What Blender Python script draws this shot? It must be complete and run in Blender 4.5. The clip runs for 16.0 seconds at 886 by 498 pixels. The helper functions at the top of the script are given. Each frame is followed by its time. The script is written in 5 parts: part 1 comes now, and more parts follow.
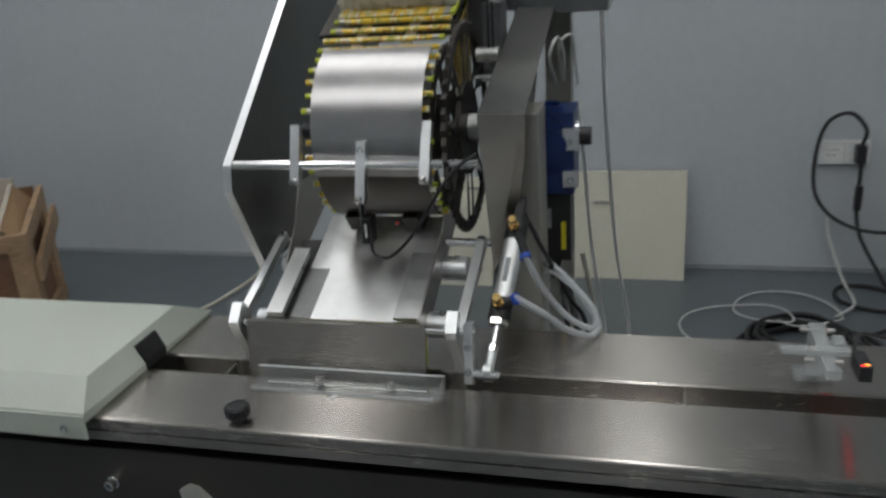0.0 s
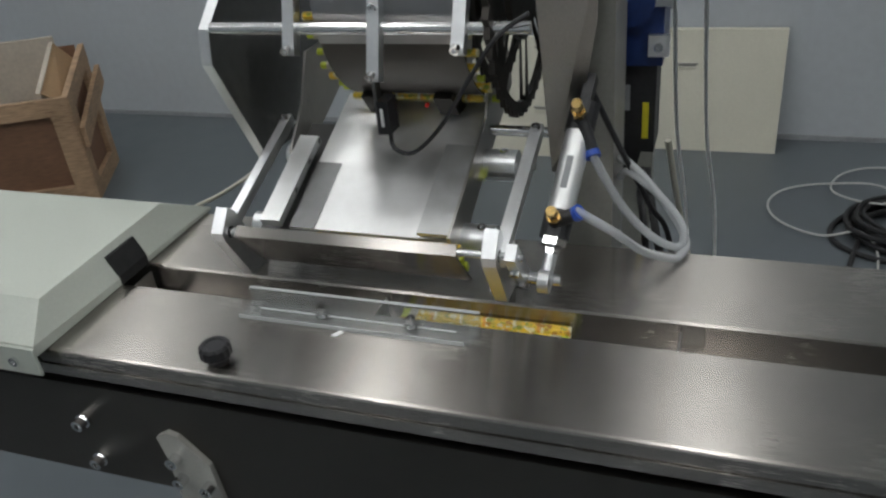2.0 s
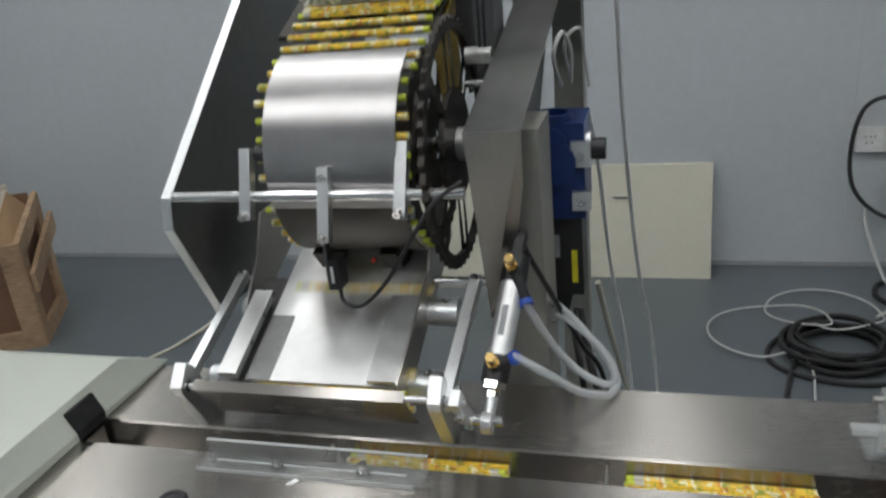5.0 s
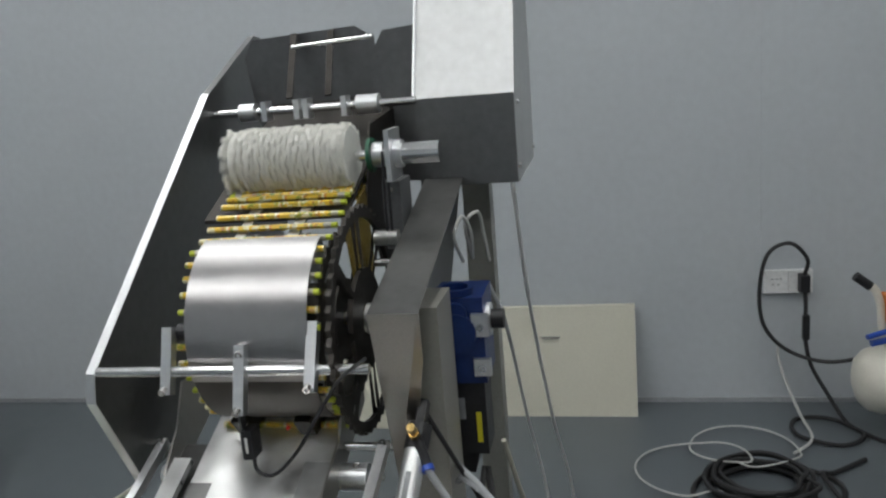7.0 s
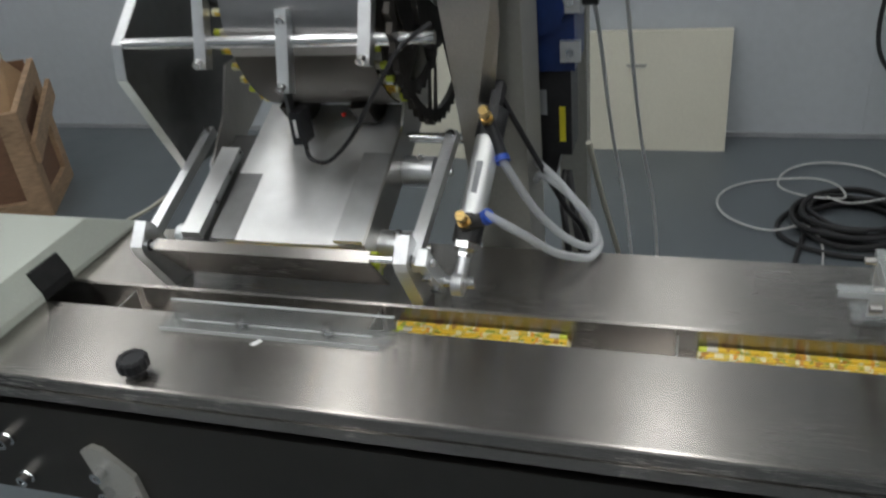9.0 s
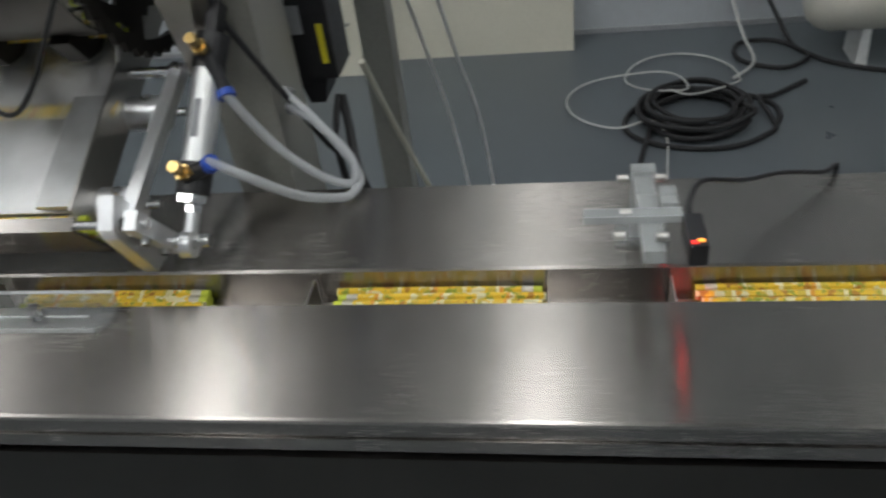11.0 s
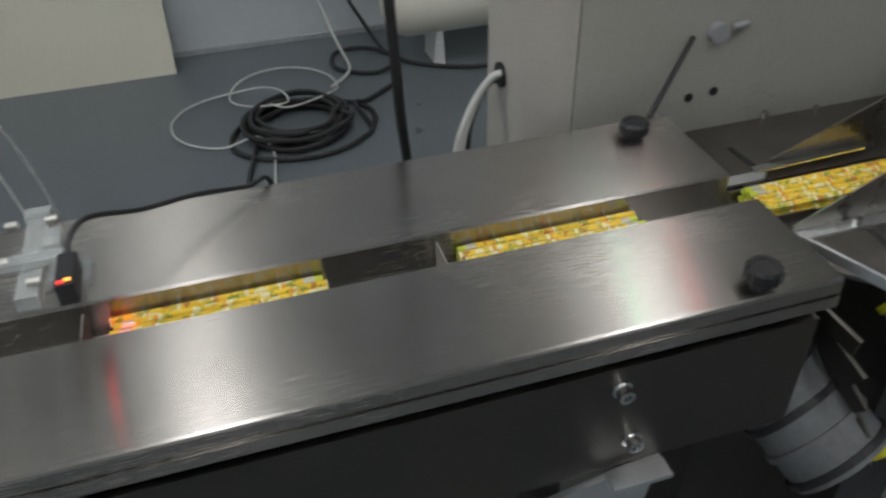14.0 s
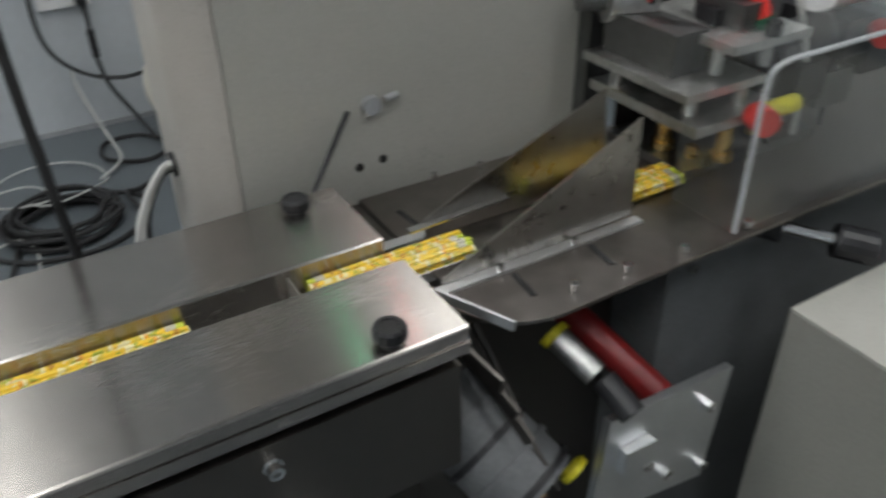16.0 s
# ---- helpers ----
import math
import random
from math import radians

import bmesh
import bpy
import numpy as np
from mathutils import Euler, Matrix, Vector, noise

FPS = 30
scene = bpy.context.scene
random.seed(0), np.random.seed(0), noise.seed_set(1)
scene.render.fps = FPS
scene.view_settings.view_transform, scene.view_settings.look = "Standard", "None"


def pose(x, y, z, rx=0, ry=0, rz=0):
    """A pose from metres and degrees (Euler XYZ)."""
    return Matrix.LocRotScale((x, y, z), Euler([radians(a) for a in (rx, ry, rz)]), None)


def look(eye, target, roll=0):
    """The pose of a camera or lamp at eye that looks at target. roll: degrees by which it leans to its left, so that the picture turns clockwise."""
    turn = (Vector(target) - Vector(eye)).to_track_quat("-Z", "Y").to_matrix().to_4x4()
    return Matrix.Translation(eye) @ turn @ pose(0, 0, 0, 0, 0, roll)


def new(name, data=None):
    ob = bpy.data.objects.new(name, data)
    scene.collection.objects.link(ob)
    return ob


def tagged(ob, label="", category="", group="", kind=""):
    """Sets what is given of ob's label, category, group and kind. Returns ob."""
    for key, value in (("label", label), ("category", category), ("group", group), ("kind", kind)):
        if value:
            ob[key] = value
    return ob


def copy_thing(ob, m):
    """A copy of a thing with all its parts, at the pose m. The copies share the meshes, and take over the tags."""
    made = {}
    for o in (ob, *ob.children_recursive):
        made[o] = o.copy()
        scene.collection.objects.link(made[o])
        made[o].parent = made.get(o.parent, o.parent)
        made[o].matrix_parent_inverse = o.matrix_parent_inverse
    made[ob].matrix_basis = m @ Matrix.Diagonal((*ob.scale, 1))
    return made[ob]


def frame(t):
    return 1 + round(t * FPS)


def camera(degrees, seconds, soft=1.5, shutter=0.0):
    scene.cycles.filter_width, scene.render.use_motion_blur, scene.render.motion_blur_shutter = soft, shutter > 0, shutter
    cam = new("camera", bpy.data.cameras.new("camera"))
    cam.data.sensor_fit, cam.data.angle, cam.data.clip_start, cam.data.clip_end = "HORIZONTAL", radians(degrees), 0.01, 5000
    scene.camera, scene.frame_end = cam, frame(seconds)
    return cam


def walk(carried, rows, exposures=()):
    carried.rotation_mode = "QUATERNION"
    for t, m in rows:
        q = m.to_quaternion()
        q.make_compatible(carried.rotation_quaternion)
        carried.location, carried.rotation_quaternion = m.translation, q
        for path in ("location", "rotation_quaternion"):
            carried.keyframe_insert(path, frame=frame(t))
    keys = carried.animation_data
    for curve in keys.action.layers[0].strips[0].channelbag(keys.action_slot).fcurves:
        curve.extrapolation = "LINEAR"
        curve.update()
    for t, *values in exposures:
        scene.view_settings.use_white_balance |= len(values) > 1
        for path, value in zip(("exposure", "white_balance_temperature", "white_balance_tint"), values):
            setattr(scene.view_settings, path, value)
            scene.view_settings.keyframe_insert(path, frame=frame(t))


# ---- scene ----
cam = camera(57.9, 16.0, soft=2.3, shutter=0.5)

PATH = [
    (0, (0.437, -0.835, 1.402), (-0.042, 0.975, 0.699), -4.0),
    (0.5, (0.446, -0.722, 1.381), (-0.131, 1.002, 0.547), -3.1),
    (1, (0.415, -0.687, 1.372), (-0.096, 1.028, 0.48), -5.1),
    (1.5, (0.4, -0.651, 1.358), (-0.107, 1.041, 0.42), -5.2),
    (2, (0.407, -0.603, 1.348), (-0.219, 1.009, 0.343), -5.9),
    (2.5, (0.407, -0.591, 1.349), (-0.205, 1.023, 0.338), -5.5),
    (3, (0.406, -0.588, 1.341), (-0.192, 1.03, 0.33), -5.4),
    (5.5, (0.451, -0.653, 1.412), (-0.066, 1.165, 0.759), -5.7),
    (6, (0.474, -0.658, 1.433), (-0.051, 1.184, 0.86), -6.6),
    (6.5, (0.49, -0.688, 1.461), (0.078, 1.215, 1.005), -5.3),
    (7, (0.494, -0.7, 1.462), (0.107, 1.214, 1.028), -4.7),
    (7.5, (0.485, -0.674, 1.44), (0.049, 1.201, 0.897), -4.9),
    (8, (0.467, -0.647, 1.402), (-0.038, 1.147, 0.679), -4.4),
    (8.5, (0.457, -0.628, 1.373), (-0.109, 1.077, 0.494), -5.6),
    (11, (0.57, -0.488, 1.313), (0.269, 1.079, 0.108), -7.7),
    (11.5, (0.602, -0.493, 1.317), (0.573, 1.092, 0.098), -5.8),
    (12, (0.611, -0.519, 1.328), (0.739, 1.068, 0.118), -4.8),
    (12.5, (0.641, -0.522, 1.323), (0.92, 1.055, 0.125), -4.1),
    (13, (0.697, -0.515, 1.323), (1.023, 1.073, 0.152), -3.0),
    (13.5, (0.737, -0.517, 1.319), (1.133, 1.03, 0.115), -1.6),
    (14, (0.778, -0.517, 1.319), (1.222, 0.998, 0.091), -1.4),
    (14.5, (0.831, -0.508, 1.315), (1.391, 0.997, 0.122), 0.8),
    (15, (0.875, -0.512, 1.319), (1.437, 1.014, 0.154), 0.2),
    (15.5, (0.911, -0.543, 1.325), (1.53, 0.979, 0.184), -0.8),
    (16, (0.927, -0.59, 1.337), (1.768, 0.847, 0.229), -0.9),
]
walk(cam, [(t, look(eye, target, roll)) for t, eye, target, roll in PATH], exposures=[(0.0, -0.80), (3.0, -0.55), (5.5, -0.42), (8.5, -0.58), (11.0, -0.62), (13.5, -0.55), (16.0, -0.25)])

# ---- light ----
CEIL = 4.15
WALL_Y = 2.62
LAMP_Z = 3.90
world = bpy.data.worlds.new("world")
scene.world = world
world.use_nodes = True
world.node_tree.nodes["Background"].inputs[0].default_value = (0.75, 0.82, 0.9, 1)
world.node_tree.nodes["Background"].inputs[1].default_value = 0.15
scene.view_settings.exposure = -0.15


def area_lamp(name, x, y, z, sx, sy, watts, colour=(0.97, 0.975, 0.96)):
    d = bpy.data.lights.new(name, "AREA")
    d.shape, d.size, d.size_y, d.energy, d.color = "RECTANGLE", sx, sy, watts, colour
    ob = new(name, d)
    ob.matrix_world = pose(x, y, z)
    return ob


# red light of the photo sensor over the slot
spot = bpy.data.lights.new("sensor_beam", "SPOT")
spot.energy, spot.color, spot.spot_size, spot.spot_blend, spot.shadow_soft_size = 0.25, (1.0, 0.05, 0.02), radians(26), 0.6, 0.002
beam = new("sensor_beam", spot)
beam.matrix_world = look((0.6545, -0.060, 0.968), (0.664, -0.018, 0.902))

# two rows of hanging lamps
LAMP_SPOTS = [(-2.64, 0.95), (-1.15, 1.05), (0.45, 0.7), (2.6, 0.7), (-2.64, -1.8), (-1.15, -1.8), (0.45, -1.8), (2.6, -1.8)]
for lx, ly in LAMP_SPOTS:
    watts = 21 if lx > 2 else 17
    area_lamp("ceiling_lamp_light", lx, ly, LAMP_Z - 0.02, 0.26, 1.2, watts * 0.82)
    area_lamp("ceiling_lamp_light", lx, ly, LAMP_Z + 0.07, 0.26, 1.2, watts * 1.3).matrix_world = pose(lx, ly, LAMP_Z + 0.07, 180)


# ---- materials ----
def shader(name, colour, rough=0.5, metal=0.0, var=0.08, scale=6.0, fine=60.0, bump=0.0, stretch=(1, 1, 1), aniso=0.0, tangent=(0, 1, 0), spec=0.5, rvar=0.1, tint=None, rand=0.0, coat=0.0):
    m = bpy.data.materials.new(name)
    m.use_nodes = True
    nt = m.node_tree
    N, L = nt.nodes, nt.links
    b = N["Principled BSDF"]
    tc = N.new("ShaderNodeTexCoord")
    mp = N.new("ShaderNodeMapping")
    mp.inputs["Scale"].default_value = stretch
    geo = N.new("ShaderNodeNewGeometry")
    L.new(geo.outputs["Position"] if stretch != (1, 1, 1) else tc.outputs["Object"], mp.inputs[0])
    n1, n2 = N.new("ShaderNodeTexNoise"), N.new("ShaderNodeTexNoise")
    for n, s, d in ((n1, scale, 4.0), (n2, fine, 3.0)):
        n.inputs["Scale"].default_value, n.inputs["Detail"].default_value = s, d
    L.new(tc.outputs["Object"], n1.inputs["Vector"])
    L.new(mp.outputs[0], n2.inputs["Vector"])
    add = N.new("ShaderNodeMath")
    add.operation = "ADD"
    L.new(n1.outputs["Fac"], add.inputs[0])
    L.new(n2.outputs["Fac"], add.inputs[1])
    mr = N.new("ShaderNodeMapRange")
    mr.inputs["From Min"].default_value, mr.inputs["From Max"].default_value = 0.6, 1.4
    L.new(add.outputs[0], mr.inputs["Value"])
    mix = N.new("ShaderNodeMix")
    mix.data_type = "RGBA"
    lo = [max(0, c * (1 - 2 * var)) for c in colour]
    hi = [min(1, c * (1 + 2 * var)) for c in (tint or colour)]
    mix.inputs["A"].default_value, mix.inputs["B"].default_value = (*lo, 1), (*hi, 1)
    L.new(mr.outputs[0], mix.inputs["Factor"])
    out = mix.outputs["Result"]
    if rand:
        info, hsv, mm = N.new("ShaderNodeObjectInfo"), N.new("ShaderNodeHueSaturation"), N.new("ShaderNodeMapRange")
        mm.inputs["To Min"].default_value, mm.inputs["To Max"].default_value = 1 - rand, 1 + rand
        L.new(info.outputs["Random"], mm.inputs["Value"])
        L.new(mm.outputs[0], hsv.inputs["Value"])
        L.new(out, hsv.inputs["Color"])
        out = hsv.outputs[0]
    L.new(out, b.inputs["Base Color"])
    b.inputs["Metallic"].default_value, b.inputs["Specular IOR Level"].default_value = metal, spec
    b.inputs["Coat Weight"].default_value = coat
    rr = N.new("ShaderNodeMapRange")
    rr.inputs["From Min"].default_value, rr.inputs["From Max"].default_value = 0.6, 1.4
    rr.inputs["To Min"].default_value, rr.inputs["To Max"].default_value = rough * (1 - rvar * 2), min(1, rough * (1 + rvar * 2))
    L.new(add.outputs[0], rr.inputs["Value"])
    L.new(rr.outputs[0], b.inputs["Roughness"])
    if aniso:
        b.inputs["Anisotropic"].default_value = aniso
        cx = N.new("ShaderNodeCombineXYZ")
        for n in range(3):
            cx.inputs[n].default_value = tangent[n]
        L.new(cx.outputs[0], b.inputs["Tangent"])
    if bump:
        bp = N.new("ShaderNodeBump")
        bp.inputs["Strength"].default_value, bp.inputs["Distance"].default_value = bump, 0.001
        L.new(n2.outputs["Fac"], bp.inputs["Height"])
        L.new(bp.outputs[0], b.inputs["Normal"])
    return m


def glassy(name, colour=(0.93, 0.95, 0.95), rough=0.08, trans=0.9):
    m = bpy.data.materials.new(name)
    m.use_nodes = True
    b = m.node_tree.nodes["Principled BSDF"]
    b.inputs["Base Color"].default_value = (*colour, 1)
    b.inputs["Roughness"].default_value, b.inputs["IOR"].default_value, b.inputs["Transmission Weight"].default_value = rough, 1.3, trans
    return m


def thin_clear(name, colour, milky=0.04, sheen=0.12):
    """A thin clear sheet: see-through, with a glossy skin."""
    m = bpy.data.materials.new(name)
    m.use_nodes = True
    N, L = m.node_tree.nodes, m.node_tree.links
    N.remove(N["Principled BSDF"])
    tr, gl, dif, mx, mx2, fr = (N.new(k) for k in ("ShaderNodeBsdfTransparent", "ShaderNodeBsdfGlossy", "ShaderNodeBsdfDiffuse", "ShaderNodeMixShader", "ShaderNodeMixShader", "ShaderNodeLayerWeight"))
    tr.inputs[0].default_value = (*colour, 1)
    gl.inputs["Roughness"].default_value = 0.07
    dif.inputs[0].default_value = (0.8, 0.82, 0.82, 1)
    mx2.inputs[0].default_value = milky
    fr.inputs["Blend"].default_value = sheen
    L.new(fr.outputs["Facing"], mx.inputs[0])
    L.new(tr.outputs[0], mx2.inputs[1])
    L.new(dif.outputs[0], mx2.inputs[2])
    L.new(mx2.outputs[0], mx.inputs[1])
    L.new(gl.outputs[0], mx.inputs[2])
    L.new(mx.outputs[0], N["Material Output"].inputs[0])
    return m


def glow(name, colour, strength):
    m = bpy.data.materials.new(name)
    m.use_nodes = True
    b = m.node_tree.nodes["Principled BSDF"]
    b.inputs["Base Color"].default_value = (*colour, 1)
    b.inputs["Emission Color"].default_value, b.inputs["Emission Strength"].default_value = (*colour, 1), strength
    return m


STEEL = shader("brushed_steel", (0.385, 0.360, 0.336), 0.26, 1.0, 0.075, 9.0, 40.0, 0.002, (1, 40, 40), 1.0, (0, 1, 0.04), rvar=0.05)
STEEL_V = shader("brushed_steel_upright", (0.48, 0.465, 0.44), 0.34, 1.0, 0.07, 7.0, 40.0, 0.04, (30, 30, 1), 0.0)
BRIGHT = shader("mill_finish_sheet", (0.93, 0.935, 0.92), 0.50, 1.0, 0.10, 26.0, 14.0, 0.0, rvar=0.16)
ROLLED = shader("rolled_cover_sheet", (0.53, 0.515, 0.51), 0.42, 1.0, 0.05, 10.0, 40.0, 0.0, (1, 1.01, 1), 0.85, (1, 0, 0), rvar=0.06)
DULLALU = shader("dull_worn_aluminium", (0.62, 0.62, 0.60), 0.42, 1.0, 0.14, 25.0, 120.0, 0.08)
MOTORGREY = shader("dark_grey_cast_motor", (0.14, 0.145, 0.15), 0.45, 0.0, 0.12, 20.0, 150.0, 0.1)
ALU = shader("machined_aluminium", (0.78, 0.79, 0.80), 0.40, 1.0, 0.03, 20.0, 200.0, 0.03)
CHROME = shader("chromed_rod", (0.78, 0.78, 0.78), 0.16, 1.0, 0.02, 20.0, 100.0)
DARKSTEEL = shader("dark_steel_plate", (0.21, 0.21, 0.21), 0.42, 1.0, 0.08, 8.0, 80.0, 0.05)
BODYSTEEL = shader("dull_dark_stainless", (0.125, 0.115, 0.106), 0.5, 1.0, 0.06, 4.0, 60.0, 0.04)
BLACKSTEEL = shader("blackened_sprocket_steel", (0.05, 0.045, 0.04), 0.45, 0.7, 0.15, 30.0, 150.0, 0.1)
WALLPAINT = shader("grey_wall_panel", (0.50, 0.53, 0.55), 0.5, 0.0, 0.03, 0.8, 30.0, 0.02)
FLOORPAINT = shader("grey_epoxy_floor", (0.108, 0.124, 0.135), 0.34, 0.0, 0.035, 0.9, 9.0, 0.0, rvar=0.12)
CEILPAINT = shader("white_ceiling", (0.72, 0.73, 0.74), 0.7)
COVERPAINT = shader("pale_green_grey_powder_coat", (0.50, 0.53, 0.47), 0.42, 0.0, 0.03, 6.0, 300.0, 0.05)
HOUSING = shader("drive_housing_sheet", (0.60, 0.605, 0.60), 0.5, 1.0, 0.07, 9.0, 60.0, 0.0)
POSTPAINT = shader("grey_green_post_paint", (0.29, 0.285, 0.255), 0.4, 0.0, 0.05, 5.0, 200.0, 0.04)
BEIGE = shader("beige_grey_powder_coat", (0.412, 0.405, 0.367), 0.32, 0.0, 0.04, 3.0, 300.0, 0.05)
# cabinet paint again, lightened to carry the light on its corner
LITCORNER = shader("cabinet_paint_lit_corner", (0.49, 0.462, 0.42), 0.3, 0.0, 0.03, 4.0, 300.0, 0.03)
# brushed steel darkened for chute and fins, their shade put into the colour
CHUTESTEEL = shader("shade_toned_chute_steel", (0.22, 0.20, 0.185), 0.36, 1.0, 0.08, 9.0, 50.0, 0.01)
FINSTEEL = shader("shade_toned_fin_steel", (0.34, 0.32, 0.295), 0.3, 1.0, 0.08, 9.0, 50.0, 0.01)
CREAM = shader("cream_board", (0.60, 0.58, 0.48), 0.5, 0.0, 0.03, 3.0, 100.0, 0.02)
CREAMTANK = shader("cream_tank_paint", (0.72, 0.69, 0.60), 0.32, 0.0, 0.03, 5.0, 100.0)
BLACK = shader("black_plastic", (0.018, 0.018, 0.02), 0.42, 0.0, 0.2, 20.0, 200.0, 0.05)
RUBBER = shader("black_rubber_hose", (0.02, 0.02, 0.021), 0.55, 0.0, 0.2, 20.0, 200.0)
BLUE = shader("blue_gearbox_paint", (0.008, 0.028, 0.13), 0.35, 0.0, 0.12, 25.0, 150.0, 0.1)
BLUEP = shader("blue_collar_plastic", (0.02, 0.08, 0.45), 0.4)
NYLON = shader("white_nylon_bristle", (0.78, 0.77, 0.72), 0.6, 0.0, 0.05, 60.0, 300.0, 0.2)
HOSE = glassy("translucent_air_hose", (0.90, 0.92, 0.94), 0.25, 0.6)
WHITEHOSE = shader("white_plastic_tube", (0.50, 0.50, 0.48), 0.4, 0.0, 0.05)
ACRYLIC = thin_clear("clear_acrylic", (0.93, 0.94, 0.94), 0.11)
CUTEDGE = thin_clear("frosted_acrylic_edge", (0.9, 0.92, 0.92), 0.55)
PANE = thin_clear("clear_guard_pane", (0.93, 0.94, 0.94), 0.02, 0.05)
BRACKETCLEAR = thin_clear("milky_acrylic_bar", (0.86, 0.88, 0.88), 0.3)
BRASS = shader("brass", (0.72, 0.50, 0.20), 0.28, 1.0, 0.08, 40.0)
WOOD = shader("crate_wood", (0.33, 0.21, 0.12), 0.6, 0.0, 0.2, 4.0, 25.0, 0.3, (1, 1, 8), tint=(0.42, 0.28, 0.17))
PLY = shader("brown_plywood", (0.20, 0.105, 0.06), 0.6, 0.0, 0.16, 5.0, 30.0, 0.1, (1, 1, 6))
LINER = shader("pale_new_board", (0.50, 0.44, 0.36), 0.6, 0.0, 0.08, 8.0, 60.0, 0.05)
CARD = shader("brown_cardboard", (0.30, 0.19, 0.10), 0.7, 0.0, 0.08, 8.0, 80.0)
RED = shader("red_roller_rubber", (0.22, 0.010, 0.010), 0.4, 0.0, 0.1)
REDP = shader("red_plastic_knob", (0.7, 0.04, 0.03), 0.35)
GREENB = shader("green_round_belt", (0.01, 0.10, 0.05), 0.45)
YELLOW = shader("yellow_label", (0.75, 0.66, 0.03), 0.5)
GREYLABEL = shader("grey_label", (0.33, 0.34, 0.35), 0.5)
WHITEP = shader("white_plastic", (0.78, 0.78, 0.77), 0.35)
# near-black colour standing in for the shade inside holes and slots
HOLESHADE = shader("painted_hole_shade", (0.012, 0.012, 0.012), 0.8)
ORANGE = shader("orange_plastic", (0.75, 0.22, 0.03), 0.4)
BEAM = glow("red_sensor_beam_window", (1.0, 0.03, 0.02), 9.0)
LAMPGLOW = glow("lamp_diffuser", (0.93, 0.97, 1.0), 5.0)
REDLED = glow("red_indicator", (1.0, 0.04, 0.03), 2.0)
REDBUTTON = glow("lit_red_button", (1.0, 0.05, 0.08), 12.0)
GREENBUTTON = glow("lit_green_button", (0.05, 1.0, 0.45), 10.0)
YELLOWLED = glow("orange_indicator", (1.0, 0.35, 0.05), 3.0)
GREENLED = glow("green_indicator", (0.05, 1.0, 0.25), 3.0)


def pencil_paint():
    """Yellow lacquer with a printed check of green, orange and white bands, different on every pencil."""
    m = bpy.data.materials.new("printed_pencil_lacquer")
    m.use_nodes = True
    N, L = m.node_tree.nodes, m.node_tree.links
    b = N["Principled BSDF"]
    tc, sep, info = N.new("ShaderNodeTexCoord"), N.new("ShaderNodeSeparateXYZ"), N.new("ShaderNodeObjectInfo")
    L.new(tc.outputs["Object"], sep.inputs[0])

    def math_node(op, a, bb=None):
        n = N.new("ShaderNodeMath")
        n.operation = op
        for i, v in enumerate((a, bb)):
            if v is None:
                continue
            if isinstance(v, (int, float)):
                n.inputs[i].default_value = v
            else:
                L.new(v, n.inputs[i])
        return n.outputs[0]

    def blend(fac, a, colour):
        mx = N.new("ShaderNodeMix")
        mx.data_type = "RGBA"
        L.new(fac, mx.inputs["Factor"])
        if isinstance(a, tuple):
            mx.inputs["A"].default_value = (*a, 1)
        else:
            L.new(a, mx.inputs["A"])
        mx.inputs["B"].default_value = (*colour, 1)
        return mx.outputs["Result"]

    shift = math_node("MULTIPLY", info.outputs["Random"], 0.004)
    x = math_node("ADD", sep.outputs[0], shift)
    f = math_node("FRACT", math_node("MULTIPLY", x, 38.0))
    col = blend(math_node("GREATER_THAN", f, 0.66), (0.82, 0.56, 0.05), (0.66, 0.50, 0.07))
    col = blend(math_node("GREATER_THAN", f, 0.88), col, (0.82, 0.76, 0.50))
    f2 = math_node("FRACT", math_node("MULTIPLY", x, 19.0))
    col = blend(math_node("LESS_THAN", f2, 0.06), col, (0.76, 0.36, 0.05))
    nz = N.new("ShaderNodeTexNoise")
    nz.inputs["Scale"].default_value = 160.0
    off = N.new("ShaderNodeVectorMath")
    off.operation = "ADD"
    cxyz = N.new("ShaderNodeCombineXYZ")
    L.new(math_node("MULTIPLY", info.outputs["Random"], 9.0), cxyz.inputs[0])
    L.new(tc.outputs["Object"], off.inputs[0])
    L.new(cxyz.outputs[0], off.inputs[1])
    L.new(off.outputs[0], nz.inputs["Vector"])
    col = blend(math_node("GREATER_THAN", nz.outputs["Fac"], 0.61), col, (0.32, 0.36, 0.05))
    nz2 = N.new("ShaderNodeTexNoise")
    nz2.inputs["Scale"].default_value = 85.0
    L.new(off.outputs[0], nz2.inputs["Vector"])
    col = blend(math_node("GREATER_THAN", nz2.outputs["Fac"], 0.61), col, (0.80, 0.74, 0.46))
    col = blend(math_node("LESS_THAN", nz2.outputs["Fac"], 0.37), col, (0.50, 0.24, 0.04))
    L.new(col, b.inputs["Base Color"])
    b.inputs["Roughness"].default_value = 0.3
    return m


PENCIL = pencil_paint()
FERRULE = shader("silver_ferrule", (0.55, 0.52, 0.44), 0.45, 0.7)
ERASER = shader("lime_eraser", (0.55, 0.62, 0.05), 0.6)

# ---- building helpers ----
ORIGIN = {}


def thing(name, at, label, category, group="", kind=""):
    ob = new(name)
    ob.empty_display_size = 0.02
    ob.location = at
    ORIGIN[ob.name] = Vector(at)
    return tagged(ob, label, category, group, kind)


